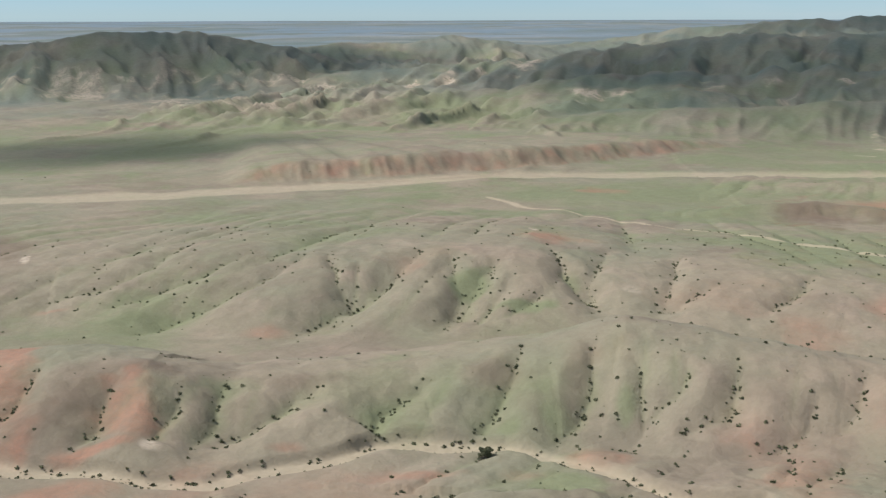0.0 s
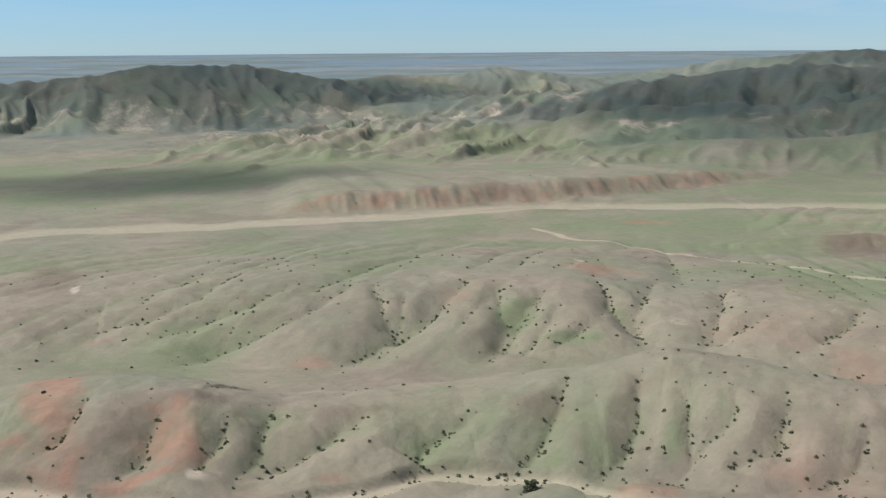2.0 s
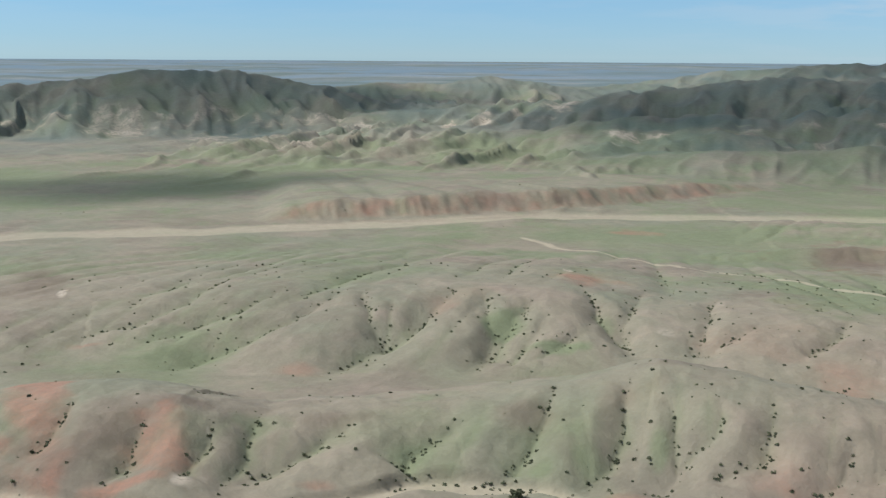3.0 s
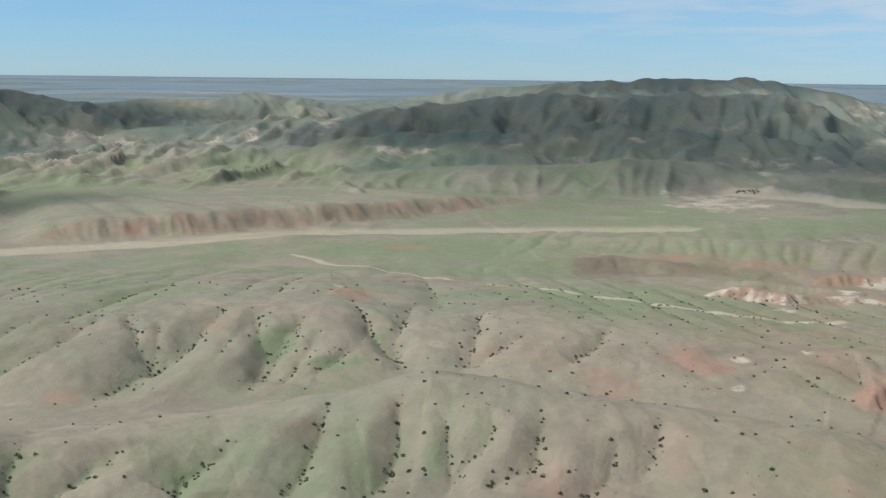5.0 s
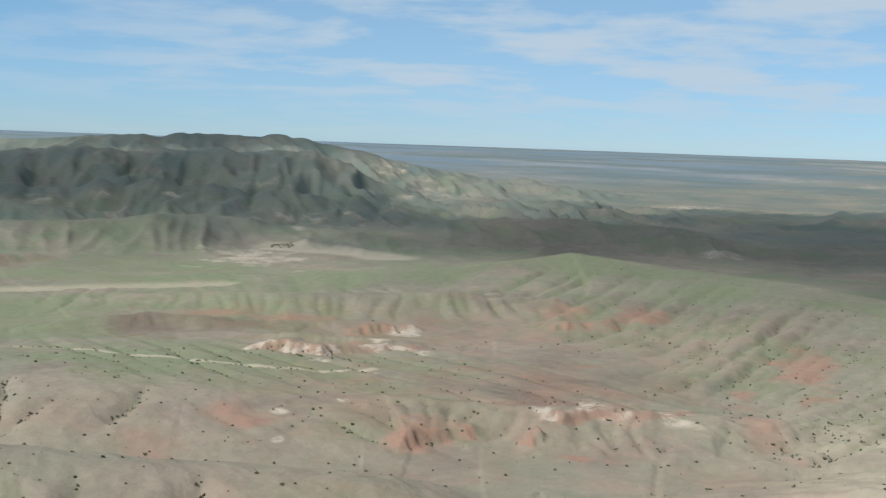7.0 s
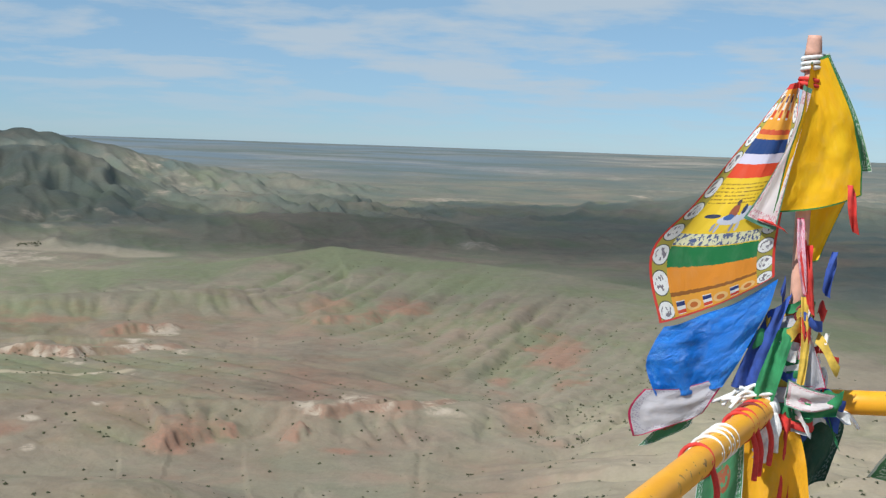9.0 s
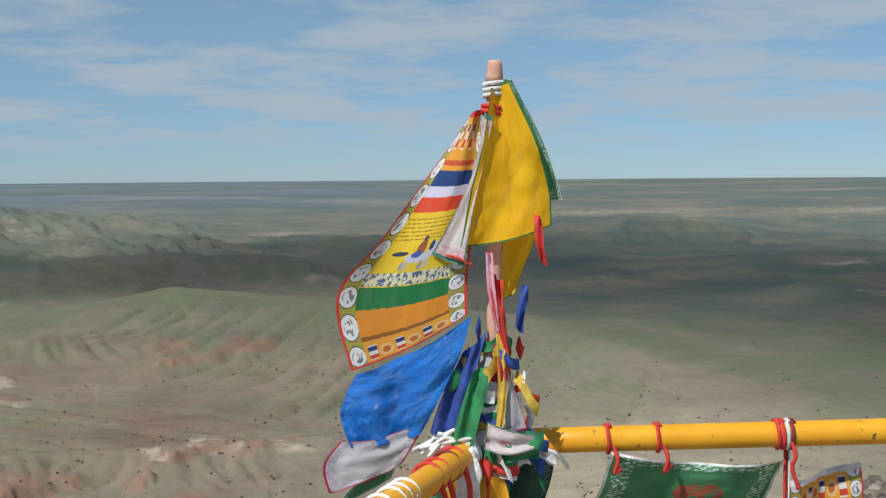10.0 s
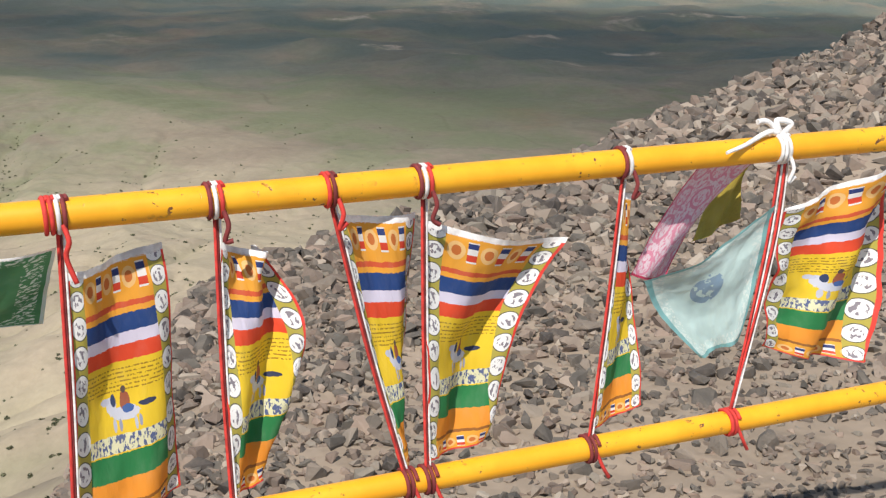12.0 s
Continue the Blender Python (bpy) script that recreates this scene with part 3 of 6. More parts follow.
patch("umber", 47.4, 266, 2.41, 5.0, 0.63)
patch("umber", 54.4, 270, 1.60, 4.4, 0.7)
patch("umber", 60.7, 463, 1.60, 50.6, 0.7)
patch("umber", 38.0, 266, 1.60, 5.6, 0.56)
patch("umber", 33.6, 265, 0.67, 6.9, 0.35)
patch("pale", 59.7, 438, 0.27, 6.9, 0.8)
patch("pale", 54.6, 242, 0.67, 2.5, 0.8)
patch("pale", 53.3, 258, 0.21, 3.1, 0.6)
patch("pale", 31.4, 362, 0.59, 4.4, 0.5)
patch("pale", 50.6, 340, 2.14, 3.1, 0.25)
patch("green", 56.9, 344, 7.49, 30.8, 0.5)
patch("green", 50.4, 266, 1.87, 8.8, 0.7)
patch("green", 43.6, 253, 1.60, 5.0, 0.4)
patch("green", 34.3, 220, 1.87, 6.1, 1)
patch("green", 37.1, 248, 0.80, 3.1, 0.55)
patch("green", 34.9, 251, 0.80, 5.6, 0.4)
patch("green", 31.4, 253, 0.67, 6.9, 0.6)
patch("green", 39.1, 364, 1.07, 6.9, 0.8)
patch("green", 36.4, 349, 1.07, 3.0, 0.9)
patch("green", 34.0, 370, 0.67, 6.9, 0.6)
patch("green", 27.5, 580, 5.35, 48.1, 0.6)
patch("pale", -29.5, 875, 0.94, 18.7, 0.8)
patch("pale", -40.4, 1175, 1.07, 60.0, 0.5)
patch("pale", -32.9, 1346, 1.60, 183.7, 0.4)
patch("pale", -38.2, 842, 0.80, 13.2, 0.8)
patch("pale", -40.8, 2075, 1.07, 26.4, 0.8)
patch("pale", -21.2, 2213, 1.07, 60.0, 0.5)
patch("pale", -17.5, 1010, 1.60, 45.0, 0.35)
patch("red", -19.6, 1019, 3.21, 60.0, 0.35)
patch("red", -36.7, 600, 2.14, 43.7, 0.4)
patch("pale", 46.0, 1336, 1.34, 82.5, 0.7)
patch("pale", 41.8, 1360, 0.53, 30.0, 0.9)
patch("pale", 40.0, 1360, 0.48, 39.6, 0.9)
patch("pale", 36.4, 1432, 0.80, 60.0, 0.7)
patch("pale", 33.6, 1123, 0.94, 30.0, 0.8)
patch("pale", 32.0, 1132, 0.67, 15.0, 0.7)
patch("pale", 21.9, 1177, 0.67, 11.2, 0.8)
patch("pale", 25.1, 1189, 0.53, 11.2, 0.55)
patch("pale", 17.9, 1300, 1.07, 15.0, 0.45)
patch("pale", 12.0, 1909, 1.07, 33.8, 0.5)
patch("pale", 28.0, 1168, 0.80, 30.0, 0.45)
patch("pale", 38.6, 1405, 0.53, 18.8, 0.5)
patch("pale", 56.9, 1414, 1.60, 57.8, 0.6)
patch("pale", 53.1, 1336, 1.60, 60.0, 0.6)
patch("pale", 46.1, 1336, 1.60, 93.8, 0.6)
patch("umber", 22.8, 562, 2.6, 30.0, 1)
patch("umber", 2.0, 440, 6.5, 60.0, 0.55)
patch("umber", 14.0, 560, 5.0, 40.0, 0.35)
# wide outlying patches
for far in ((-28, 1150, 1.2, 16, 0.9), (-37, 1000, 0.9, 9, 0.95), (-41, 950, 1.1, 8, 0.95),
            (-45, 1250, 2, 20, 0.85), (-33, 820, 0.7, 8, 0.8), (-20, 2350, 12, 140, 0.5), (-33, 2500, 16, 130, 0.6), (-42, 1750, 5, 60, 0.45), (-30, 1250, 2, 30, 0.4)):
    patch("pale", *far)
for meadow in ((30, 600, 18, 80, 0.75), (20, 460, 10, 60, 0.6), (46, 262, 8, 16, 0.3), (45, 560, 16, 80, 0.4), (22, 800, 10, 100, 0.8), (55, 900, 16, 180, 0.65), (35, 1050, 11, 150, 0.5),
               (4, 820, 10, 130, 0.7), (-12, 720, 11, 100, 0.5), (-28, 620, 18, 150, 0.7)):
    patch("green", *meadow)
for warm in ((8, 400, 14, 110, 0.4), (8, 560, 14, 85, 0.4), (14, 250, 14, 60, 0.3), (-4, 300, 6, 60, 0.35), (-2, 520, 7, 110, 0.3), (50, 215, 14, 18, 0.4)):
    patch("red", *warm)


def soils(kind, x, y, az, r):
    """Strength of one ground colour: ragged patches with a worn edge."""
    ragged = 1 + 0.55 * fbm(x / 26, y / 26, 4, 301) + 0.25 * fbm(x / 7, y / 7, 2, 303)
    out = np.zeros(az.shape)
    for a, q, wa, wr, k in PATCHES[kind]:
        near = (np.abs(az - a) < wa * 2.6) & (np.abs(r - q) < wr * 2.6)
        d = np.hypot((az[near] - a) / wa, (r[near] - q) / wr) * np.clip(ragged[near], 0.5, 1.8)
        out[near] = np.maximum(out[near], k * (1 - sstep(0.25, 1.4, d)))
    return out


def ring_rows():
    a = np.geomspace(0.6, 60, 110)[:-1]
    b = np.geomspace(60, 190, 60)[:-1]
    c = np.geomspace(190, 480, 330)[:-1]
    d = np.geomspace(480, 1000, 170)[:-1]
    e = np.geomspace(1000, 4930, 230)
    return np.concatenate([a, b, c, d, e])


def build_ground():
    rr = ring_rows()
    fine_az = np.arange(68.0, -58.0, -0.115)
    rest = np.arange(-58.0, 68.0 - 360.0, -2.0)
    azs = np.concatenate([fine_az, rest])
    na, nr = len(azs), len(rr)
    A, R = np.meshgrid(np.radians(azs), rr)
    X, Y = (-np.sin(A) * R).ravel(), (np.cos(A) * R).ravel()
    z, relief, crest, scarp, masks, stone, r, az = land(X, Y)
    co = np.empty((na * nr + 1, 3), np.float32)
    co[:-1, 0], co[:-1, 1], co[:-1, 2] = X, Y, z
    co[-1] = (0, 0, -1.68)
    i = np.arange(nr - 1)[:, None] * na
    j = np.arange(na)[None, :]
    jn = (j + 1) % na
    quads = np.stack([i + j, i + na + j, i + na + jn, i + jn], -1).reshape(-1, 4)[:, ::-1]
    fan = np.stack([np.full(na, na * nr), np.arange(na), (np.arange(na) + 1) % na], -1)
    loops = np.concatenate([quads.ravel(), fan[:, ::-1].ravel()]).astype(np.int32)
    me = bpy.data.meshes.new("ground")
    me.vertices.add(len(co))
    me.vertices.foreach_set("co", co.ravel())
    me.loops.add(len(loops))
    me.loops.foreach_set("vertex_index", loops)
    starts = np.concatenate([np.arange(len(quads)) * 4, len(quads) * 4 + np.arange(na) * 3]).astype(np.int32)
    me.polygons.add(len(starts))
    me.polygons.foreach_set("loop_start", starts)
    me.polygons.foreach_set("use_smooth", np.ones(len(starts), bool))
    me.update(calc_edges=True)
    # soils: red earth, grass, pale clay; sand, mountain scrub with shade, stone; painted haze
    red = soils("red", X, Y, az, r) * (0.85 + 0.4 * fbm(X / 18, Y / 18, 3, 203))
    red = np.maximum(red, scarp * 0.5 * (0.8 + 0.6 * fbm(X / 12, Y / 12, 2, 211)))
    red = np.maximum(red, masks["red_face"] * (0.55 + 0.5 * fbm(X / 5, Y / 5, 2, 225)))
    red = np.maximum(red, masks["pale_face"] * 0.62)
    pale = soils("pale", X, Y, az, r) * (0.85 + 0.6 * fbm(X / 14, Y / 14, 3, 205))
    pale = np.maximum(pale, masks["pale_face"] * np.clip(0.30 + 0.9 * fbm(X / 9, Y / 9, 3, 227), 0, 1))
    green = soils("green", X, Y, az, r) * 0.8 + 0.45 * relief + 0.18 + 0.4 * fbm(X / 70, Y / 70, 4, 207)
    sand = np.maximum.reduce([masks["stream"] * 0.5, masks["wash"] * 0.45, masks["trail"] * 0.6, masks["wash_east"] * 0.7])
    slope_e = np.exp(-(((az + 20) / 12) ** 2 + ((r - 310) / 170) ** 2)) + np.exp(-(((az + 28) / 18) ** 2 + ((r - 160) / 90) ** 2))
    sand = np.maximum(sand, 0.58 * np.clip(slope_e * (1 + 0.7 * fbm(X / 60, Y / 60, 3, 233)), 0, 1))
    scrub_shade = sstep(1050, 1350, r) * (1 - sstep(2300, 3000, r)) * np.clip(0.62 + 0.5 * fbm(X / 130, Y / 130, 4, 209), 0, 1) * 0.8
    # the eastern plain is darkened here too, painting in more cloud shade
    scrub_shade = np.maximum(scrub_shade, sstep(620, 900, r) * (1 - sstep(2200, 2500, r)) * sstep(-8, -16, az) * np.clip(0.58 + 0.8 * fbm(X / 110, Y / 110, 4, 215), 0, 0.92))
    scrub_shade = np.maximum(scrub_shade, sstep(820, 1150, r) * sstep(38, 33, az) * sstep(5, 11, az) * np.clip(0.52 + 0.45 * fbm(X / 80, Y / 80, 3, 213), 0, 1))
    # pale outcrops on the flanks of the mountain spurs
    crag = ridged(X / 42, Y / 42, 3, 231)
    pale = np.maximum(pale, sstep(1000, 1150, r) * (1 - sstep(1750, 1950, r)) * sstep(0.12, 0.3, crest) * (1 - sstep(0.35, 0.6, crest)) * sstep(0.7, 1.2, crag) * 0.5 * sstep(6, 12, az))
    scrub_shade = scrub_shade * (1 - np.clip(pale * 1.3, 0, 1))
    tone = fbm(az / 9, r / 330, 4, 221)
    scrub_shade = np.maximum(scrub_shade, sstep(2000, 2600, r) * np.clip(0.55 + 0.9 * tone, 0.1, 0.9))
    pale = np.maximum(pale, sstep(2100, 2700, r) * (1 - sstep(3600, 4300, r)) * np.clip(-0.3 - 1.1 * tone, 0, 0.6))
    stripe = fbm(az / 16, np.log(r) * 24, 4, 223)
    scrub_shade = np.maximum(scrub_shade, sstep(2300, 2900, r) * np.clip(0.2 - 1.2 * stripe, 0, 0.9))
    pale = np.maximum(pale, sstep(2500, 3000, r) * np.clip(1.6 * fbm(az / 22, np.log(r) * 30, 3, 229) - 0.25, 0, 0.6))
    soil = np.zeros((len(co), 4), np.float32)
    soil_haze = np.zeros((len(co), 4), np.float32)
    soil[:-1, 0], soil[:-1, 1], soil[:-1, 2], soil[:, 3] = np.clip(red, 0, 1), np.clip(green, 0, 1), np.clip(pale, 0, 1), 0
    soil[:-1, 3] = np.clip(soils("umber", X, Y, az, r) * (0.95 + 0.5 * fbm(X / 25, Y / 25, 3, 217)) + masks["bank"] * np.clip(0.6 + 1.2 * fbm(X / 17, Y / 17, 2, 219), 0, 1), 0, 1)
    soil_haze[:-1, 0], soil_haze[:-1, 1], soil_haze[:-1, 2] = sand, np.clip(scrub_shade, 0, 1), stone
    # painted haze: the ground turns blue-grey with range
    soil_haze[:-1, 3] = sstep(1900, 3300, r) * (0.2 + 0.65 * sstep(-16, 4, az)) * np.clip(0.68 + 0.9 * stripe, 0.15, 1)
    for key, arr in (("soil", soil), ("soil_haze", soil_haze)):
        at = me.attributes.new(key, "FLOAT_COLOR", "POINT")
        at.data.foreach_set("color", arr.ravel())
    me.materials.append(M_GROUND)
    return tagged(new("ground", me), "dry steppe hills in tan, green and red earth", "ground", kind="structure")


ground = build_ground()


# ---------------- broken clouds overhead, whose shade lies on the far hills ----------------
CLOUD_Z = 720.0


def cloud(shade_az, shade_r, half_x, half_y, turn, seed):
    """A flat fair-weather cloud, given by where its shadow falls."""
    sx, sy = polar(shade_az, shade_r)
    k = (CLOUD_Z + 80) / TO_SUN.z
    na, nr = 48, 12
    co, dens, faces = [], [], []
    for sgn in (1, -1):
        for i in range(nr + 1):
            for j in range(na):
                q, a = i / nr, 2 * math.pi * j / na
                edge = 1 + 0.28 * noise.noise((math.cos(a) * 1.7 + seed, math.sin(a) * 1.7, seed * 0.7)) + 0.12 * noise.noise((math.cos(a) * 5, math.sin(a) * 5, seed))
                px, py = half_x * q * edge * math.cos(a), half_y * q * edge * math.sin(a)
                lump = 1 + 0.6 * noise.noise((px / 110, py / 110, seed + 5 * sgn))
                co.append((px, py, sgn * (38 if sgn > 0 else 10) * (1 - q * q) * lump))
                dens.append(1.0 - 1.5 * q ** 1.2)
    for o in range(2):
        off = o * (nr + 1) * na
        for i in range(nr):
            for j in range(na):
                f = [off + i * na + j, off + i * na + (j + 1) % na, off + (i + 1) * na + (j + 1) % na, off + (i + 1) * na + j]
                faces.append(f if o else f[::-1])
    me = bpy.data.meshes.new("cloud")
    me.from_pydata(co, [], faces)
    at = me.attributes.new("thickness", "FLOAT", "POINT")
    at.data.foreach_set("value", dens)
    me.polygons.foreach_set("use_smooth", [True] * len(faces))
    me.materials.append(M_CLOUD)
    ob = tagged(new("cloud", me), "flat white fair-weather cloud drifting over the steppe", "cloud", group="clouds over the steppe", kind="structure")
    ob.matrix_world = pose(sx + TO_SUN.x * k, sy + TO_SUN.y * k, -80 + TO_SUN.z * k, 0, 0, turn)
    return ob


for spec in ((54, 1620, 540, 420, 54, 1), (45, 1760, 280, 200, 40, 2), (23, 1300, 420, 640, 22, 3), (33, 1300, 200, 280, 33, 4), (20, 2060, 420, 220, 20, 5), (56, 860, 240, 130, 60, 6),
             (5, 1080, 330, 360, 5, 7), (-7, 1340, 450, 660, -7, 8), (-27, 1040, 800, 880, -27, 10), (-48, 980, 560, 820, -48, 11)):
    cloud(*spec)

# ---------------- the lookout: railing, pole, flags, rubble ----------------
def part(name, bm, mat, parent, label=""):
    me = bpy.data.meshes.new(name)
    if isinstance(bm, bmesh.types.BMesh):
        bm.to_mesh(me)
        bm.free()
    else:
        me = bm
    me.materials.append(mat)
    ob = new(name, me)
    if parent is not None:
        ob.parent = parent
    return tagged(ob, label)


def holder(name, label, category, place=(0, 0, 0), group=""):
    ob = new(name)
    ob.empty_display_size = 0.05
    ob.matrix_world = pose(*place)
    return tagged(ob, label, category, group)


def spline(pts, t):
    """A smooth curve through a few points, t from 0 to 1."""
    n = len(pts) - 1
    f = min(max(t, 0.0), 1.0) * n
    i = min(int(f), n - 1)
    f -= i
    p0, p1, p2, p3 = (Vector(pts[max(i - 1, 0)]), Vector(pts[i]), Vector(pts[i + 1]), Vector(pts[min(i + 2, n)]))
    return 0.5 * (2 * p1 + (p2 - p0) * f + (2 * p0 - 5 * p1 + 4 * p2 - p3) * f * f + (3 * p1 - p0 - 3 * p2 + p3) * f ** 3)


def tube(pts, radius, seg=10, steps=None, taper=None, bm=None):
    """A round bar or cord along a smooth curve."""
    bm = bm or bmesh.new()
    steps = steps or max(2, 6 * (len(pts) - 1))
    rings, last = [], None
    for k in range(steps + 1):
        c = spline(pts, k / steps)
        d = (spline(pts, min(1, (k + 0.5) / steps)) - spline(pts, max(0, (k - 0.5) / steps))).normalized()
        a = d.orthogonal().normalized() if last is None else (last - d * last.dot(d)).normalized()
        last, b = a, d.cross(a)
        rad = radius * (taper(k / steps) if taper else 1)
        rings.append([bm.verts.new(c + rad * (math.cos(2 * math.pi * j / seg) * a + math.sin(2 * math.pi * j / seg) * b)) for j in range(seg)])
    for r0, r1 in zip(rings, rings[1:]):
        for j in range(seg):
            f = bm.faces.new((r0[j], r0[(j + 1) % seg], r1[(j + 1) % seg], r1[j]))
            f.smooth = True
    bm.faces.new(rings[0][::-1])
    bm.faces.new(rings[-1])
    return bm


def wrap(c, axis, radius, cord, turns=1.0, pitch=0.006, bm=None):
    """A cord wound round a bar."""
    axis = Vector(axis).normalized()
    a = axis.orthogonal().normalized()
    b = axis.cross(a)
    n = int(10 * turns) + 1
    pts = [Vector(c) + axis * pitch * (k / 10 - turns / 2) + (radius + cord * 0.7) * (math.cos(2 * math.pi * k / 10) * a + math.sin(2 * math.pi * k / 10) * b) for k in range(n + 1)]
    return tube(pts, cord, 6, n * 2, bm=bm)


# ---- flag cloth materials, printed by their own weave coordinates ----
def step_band(nt, v, a, b):
    return mth(nt, "MULTIPLY", mth(nt, "GREATER_THAN", v, a), mth(nt, "LESS_THAN", v, b))


def cloth_base(name, trans=0.35):
    m, nt, b = material(name)
    uv = nt.nodes.new("ShaderNodeUVMap").outputs[0]
    s = nt.nodes.new("ShaderNodeSeparateXYZ")
    nt.links.new(uv, s.inputs[0])
    b.inputs["Roughness"].default_value = 0.75
    b.inputs["Specular IOR Level"].default_value = 0.25
    return m, nt, b, uv, s.outputs[0], s.outputs[1]


def cloth_finish(m, nt, b, col, uv, trans=0.4, weave=420.0, gloss=None):
    n = tex_noise(nt, uv, 7.0, 4.0, 0.6)
    dirt = mixc(nt, mth(nt, "MULTIPLY", ramp(nt, n, 0.45, 0.8), 0.10), col, (0.45, 0.42, 0.36))
    nt.links.new(dirt, b.inputs["Base Color"])
    w = tex_noise(nt, uv, weave, 2.0)
    c = tex_noise(nt, uv, 9.0, 3.0, 0.55, 0.6)
    bump(nt, b, mth(nt, "ADD", mth(nt, "MULTIPLY", w, 0.15), mth(nt, "MULTIPLY", c, 1.2)), 0.3 if gloss is None else 0.6, 0.007 if gloss is None else 0.016)
    tr = nt.nodes.new("ShaderNodeBsdfTranslucent")
    nt.links.new(dirt, tr.inputs[0])
    mx = nt.nodes.new("ShaderNodeMixShader")
    mx.inputs[0].default_value = trans * 0.4
    nt.links.new(b.outputs[0], mx.inputs[1])
    nt.links.new(tr.outputs[0], mx.inputs[2])
    nt.links.new(mx.outputs[0], nt.nodes["Material Output"].inputs[0])
    if gloss is not None:
        b.inputs["Roughness"].default_value = gloss
        b.inputs["Specular IOR Level"].default_value = 0.6
    return m


def cells(nt, u, v, nu, nv):
    """Repeats across the cloth: the place inside each cell, from -0.5 to 0.5."""
    fu = mth(nt, "SUBTRACT", mth(nt, "FRACT", mth(nt, "MULTIPLY", u, nu)), 0.5)
    fv = mth(nt, "SUBTRACT", mth(nt, "FRACT", mth(nt, "MULTIPLY", v, nv)), 0.5)
    return fu, fv


def disc(nt, fu, fv, r):
    d = mth(nt, "SQRT", mth(nt, "ADD", mth(nt, "MULTIPLY", fu, fu), mth(nt, "MULTIPLY", fv, fv)))
    return mth(nt, "LESS_THAN", d, r)


def print_horse():
    """Banded prayer flag: emblem bands, tricolour stripes, yellow field with a figure, medallions down both sides."""
    m, nt, b, uv, u, v = cloth_base("printed_flag_cloth")
    smear = mth(nt, "MULTIPLY", mth(nt, "SUBTRACT", tex_noise(nt, uv, 30.0, 3.0), 0.5), 0.012)
    vv = mth(nt, "ADD", v, smear)
    col = mixc(nt, 0.0, (0.80, 0.36, 0.045), (0, 0, 0))
    for lo, hi, c in ((0.215, 0.235, (0.62, 0.10, 0.04)), (0.255, 0.315, (0.022, 0.060, 0.20)), (0.315, 0.355, (0.66, 0.62, 0.74)), (0.355, 0.41, (0.72, 0.075, 0.03)),
                      (0.41, 0.715, (0.80, 0.55, 0.035)), (0.655, 0.71, (0.72, 0.70, 0.45)), (0.715, 0.80, (0.025, 0.20, 0.065)), (0.80, 0.885, (0.78, 0.29, 0.035)), (0.885, 0.90, (0.30, 0.12, 0.03))):
        col = mixc(nt, step_band(nt, vv, lo, hi), col, c)
    # lines of script and the ground under the figure
    lines = mth(nt, "MULTIPLY", mth(nt, "GREATER_THAN", mth(nt, "FRACT", mth(nt, "MULTIPLY", v, 64.0)), 0.62), mth(nt, "GREATER_THAN", tex_noise(nt, uv, 55.0, 1.0), 0.47))
    col = mixc(nt, mth(nt, "MULTIPLY", mth(nt, "MULTIPLY", lines, step_band(nt, v, 0.425, 0.52)), 0.75), col, (0.20, 0.09, 0.02))
    blot = mth(nt, "GREATER_THAN", tex_noise(nt, uv, 34.0, 3.0, 0.6), 0.52)
    col = mixc(nt, mth(nt, "MULTIPLY", blot, step_band(nt, v, 0.655, 0.71)), col, (0.10, 0.13, 0.26))

    def oval(cu, cv, ru, rv):
        a = mth(nt, "DIVIDE", mth(nt, "SUBTRACT", u, cu), ru)
        c = mth(nt, "DIVIDE", mth(nt, "SUBTRACT", v, cv), rv)
        wob = mth(nt, "MULTIPLY", mth(nt, "SUBTRACT", tex_noise(nt, uv, 40.0, 3.0), 0.5), 1.1)
        return mth(nt, "LESS_THAN", mth(nt, "ADD", mth(nt, "ADD", mth(nt, "MULTIPLY", a, a), mth(nt, "MULTIPLY", c, c)), wob), 1.0)
    for cu, cv, ru, rv, c in ((0.50, 0.590, 0.120, 0.024, (0.58, 0.60, 0.68)), (0.385, 0.560, 0.045, 0.028, (0.58, 0.60, 0.68)), (0.335, 0.545, 0.040, 0.013, (0.50, 0.52, 0.62)),
                              (0.40, 0.625, 0.016, 0.022, (0.5, 0.52, 0.60)), (0.45, 0.628, 0.014, 0.020, (0.3, 0.32, 0.42)), (0.575, 0.628, 0.014, 0.022, (0.5, 0.52, 0.60)), (0.615, 0.625, 0.014, 0.020, (0.3, 0.32, 0.42)),
                              (0.41, 0.545, 0.022, 0.022, (0.04, 0.06, 0.13)), (0.690, 0.572, 0.075, 0.010, (0.04, 0.05, 0.10)), (0.505, 0.552, 0.045, 0.034, (0.34, 0.10, 0.05)), (0.505, 0.512, 0.022, 0.013, (0.10, 0.07, 0.06)),
                              (0.525, 0.578, 0.05, 0.014, (0.05, 0.12, 0.34))):
        col = mixc(nt, oval(cu, cv, ru, rv), col, c)
    # emblem bands, top and bottom: small striped squares and seated shapes between
    for lo, hi in ((0.045, 0.20), (0.905, 0.99)):
        span = hi - lo
        bu = mth(nt, "FRACT", mth(nt, "MULTIPLY", mth(nt, "SUBTRACT", u, 0.16), 4.4))
        bv = mth(nt, "DIVIDE", mth(nt, "SUBTRACT", v, lo), span)
        on = step_band(nt, v, lo, hi)
        sq = mth(nt, "MULTIPLY", mth(nt, "MULTIPLY", step_band(nt, bu, 0.60, 0.92), step_band(nt, bv, 0.15, 0.85)), on)
        third = mth(nt, "FLOOR", mth(nt, "MULTIPLY", bv, 5.0))
        col = mixc(nt, sq, col, (0.75, 0.73, 0.70))
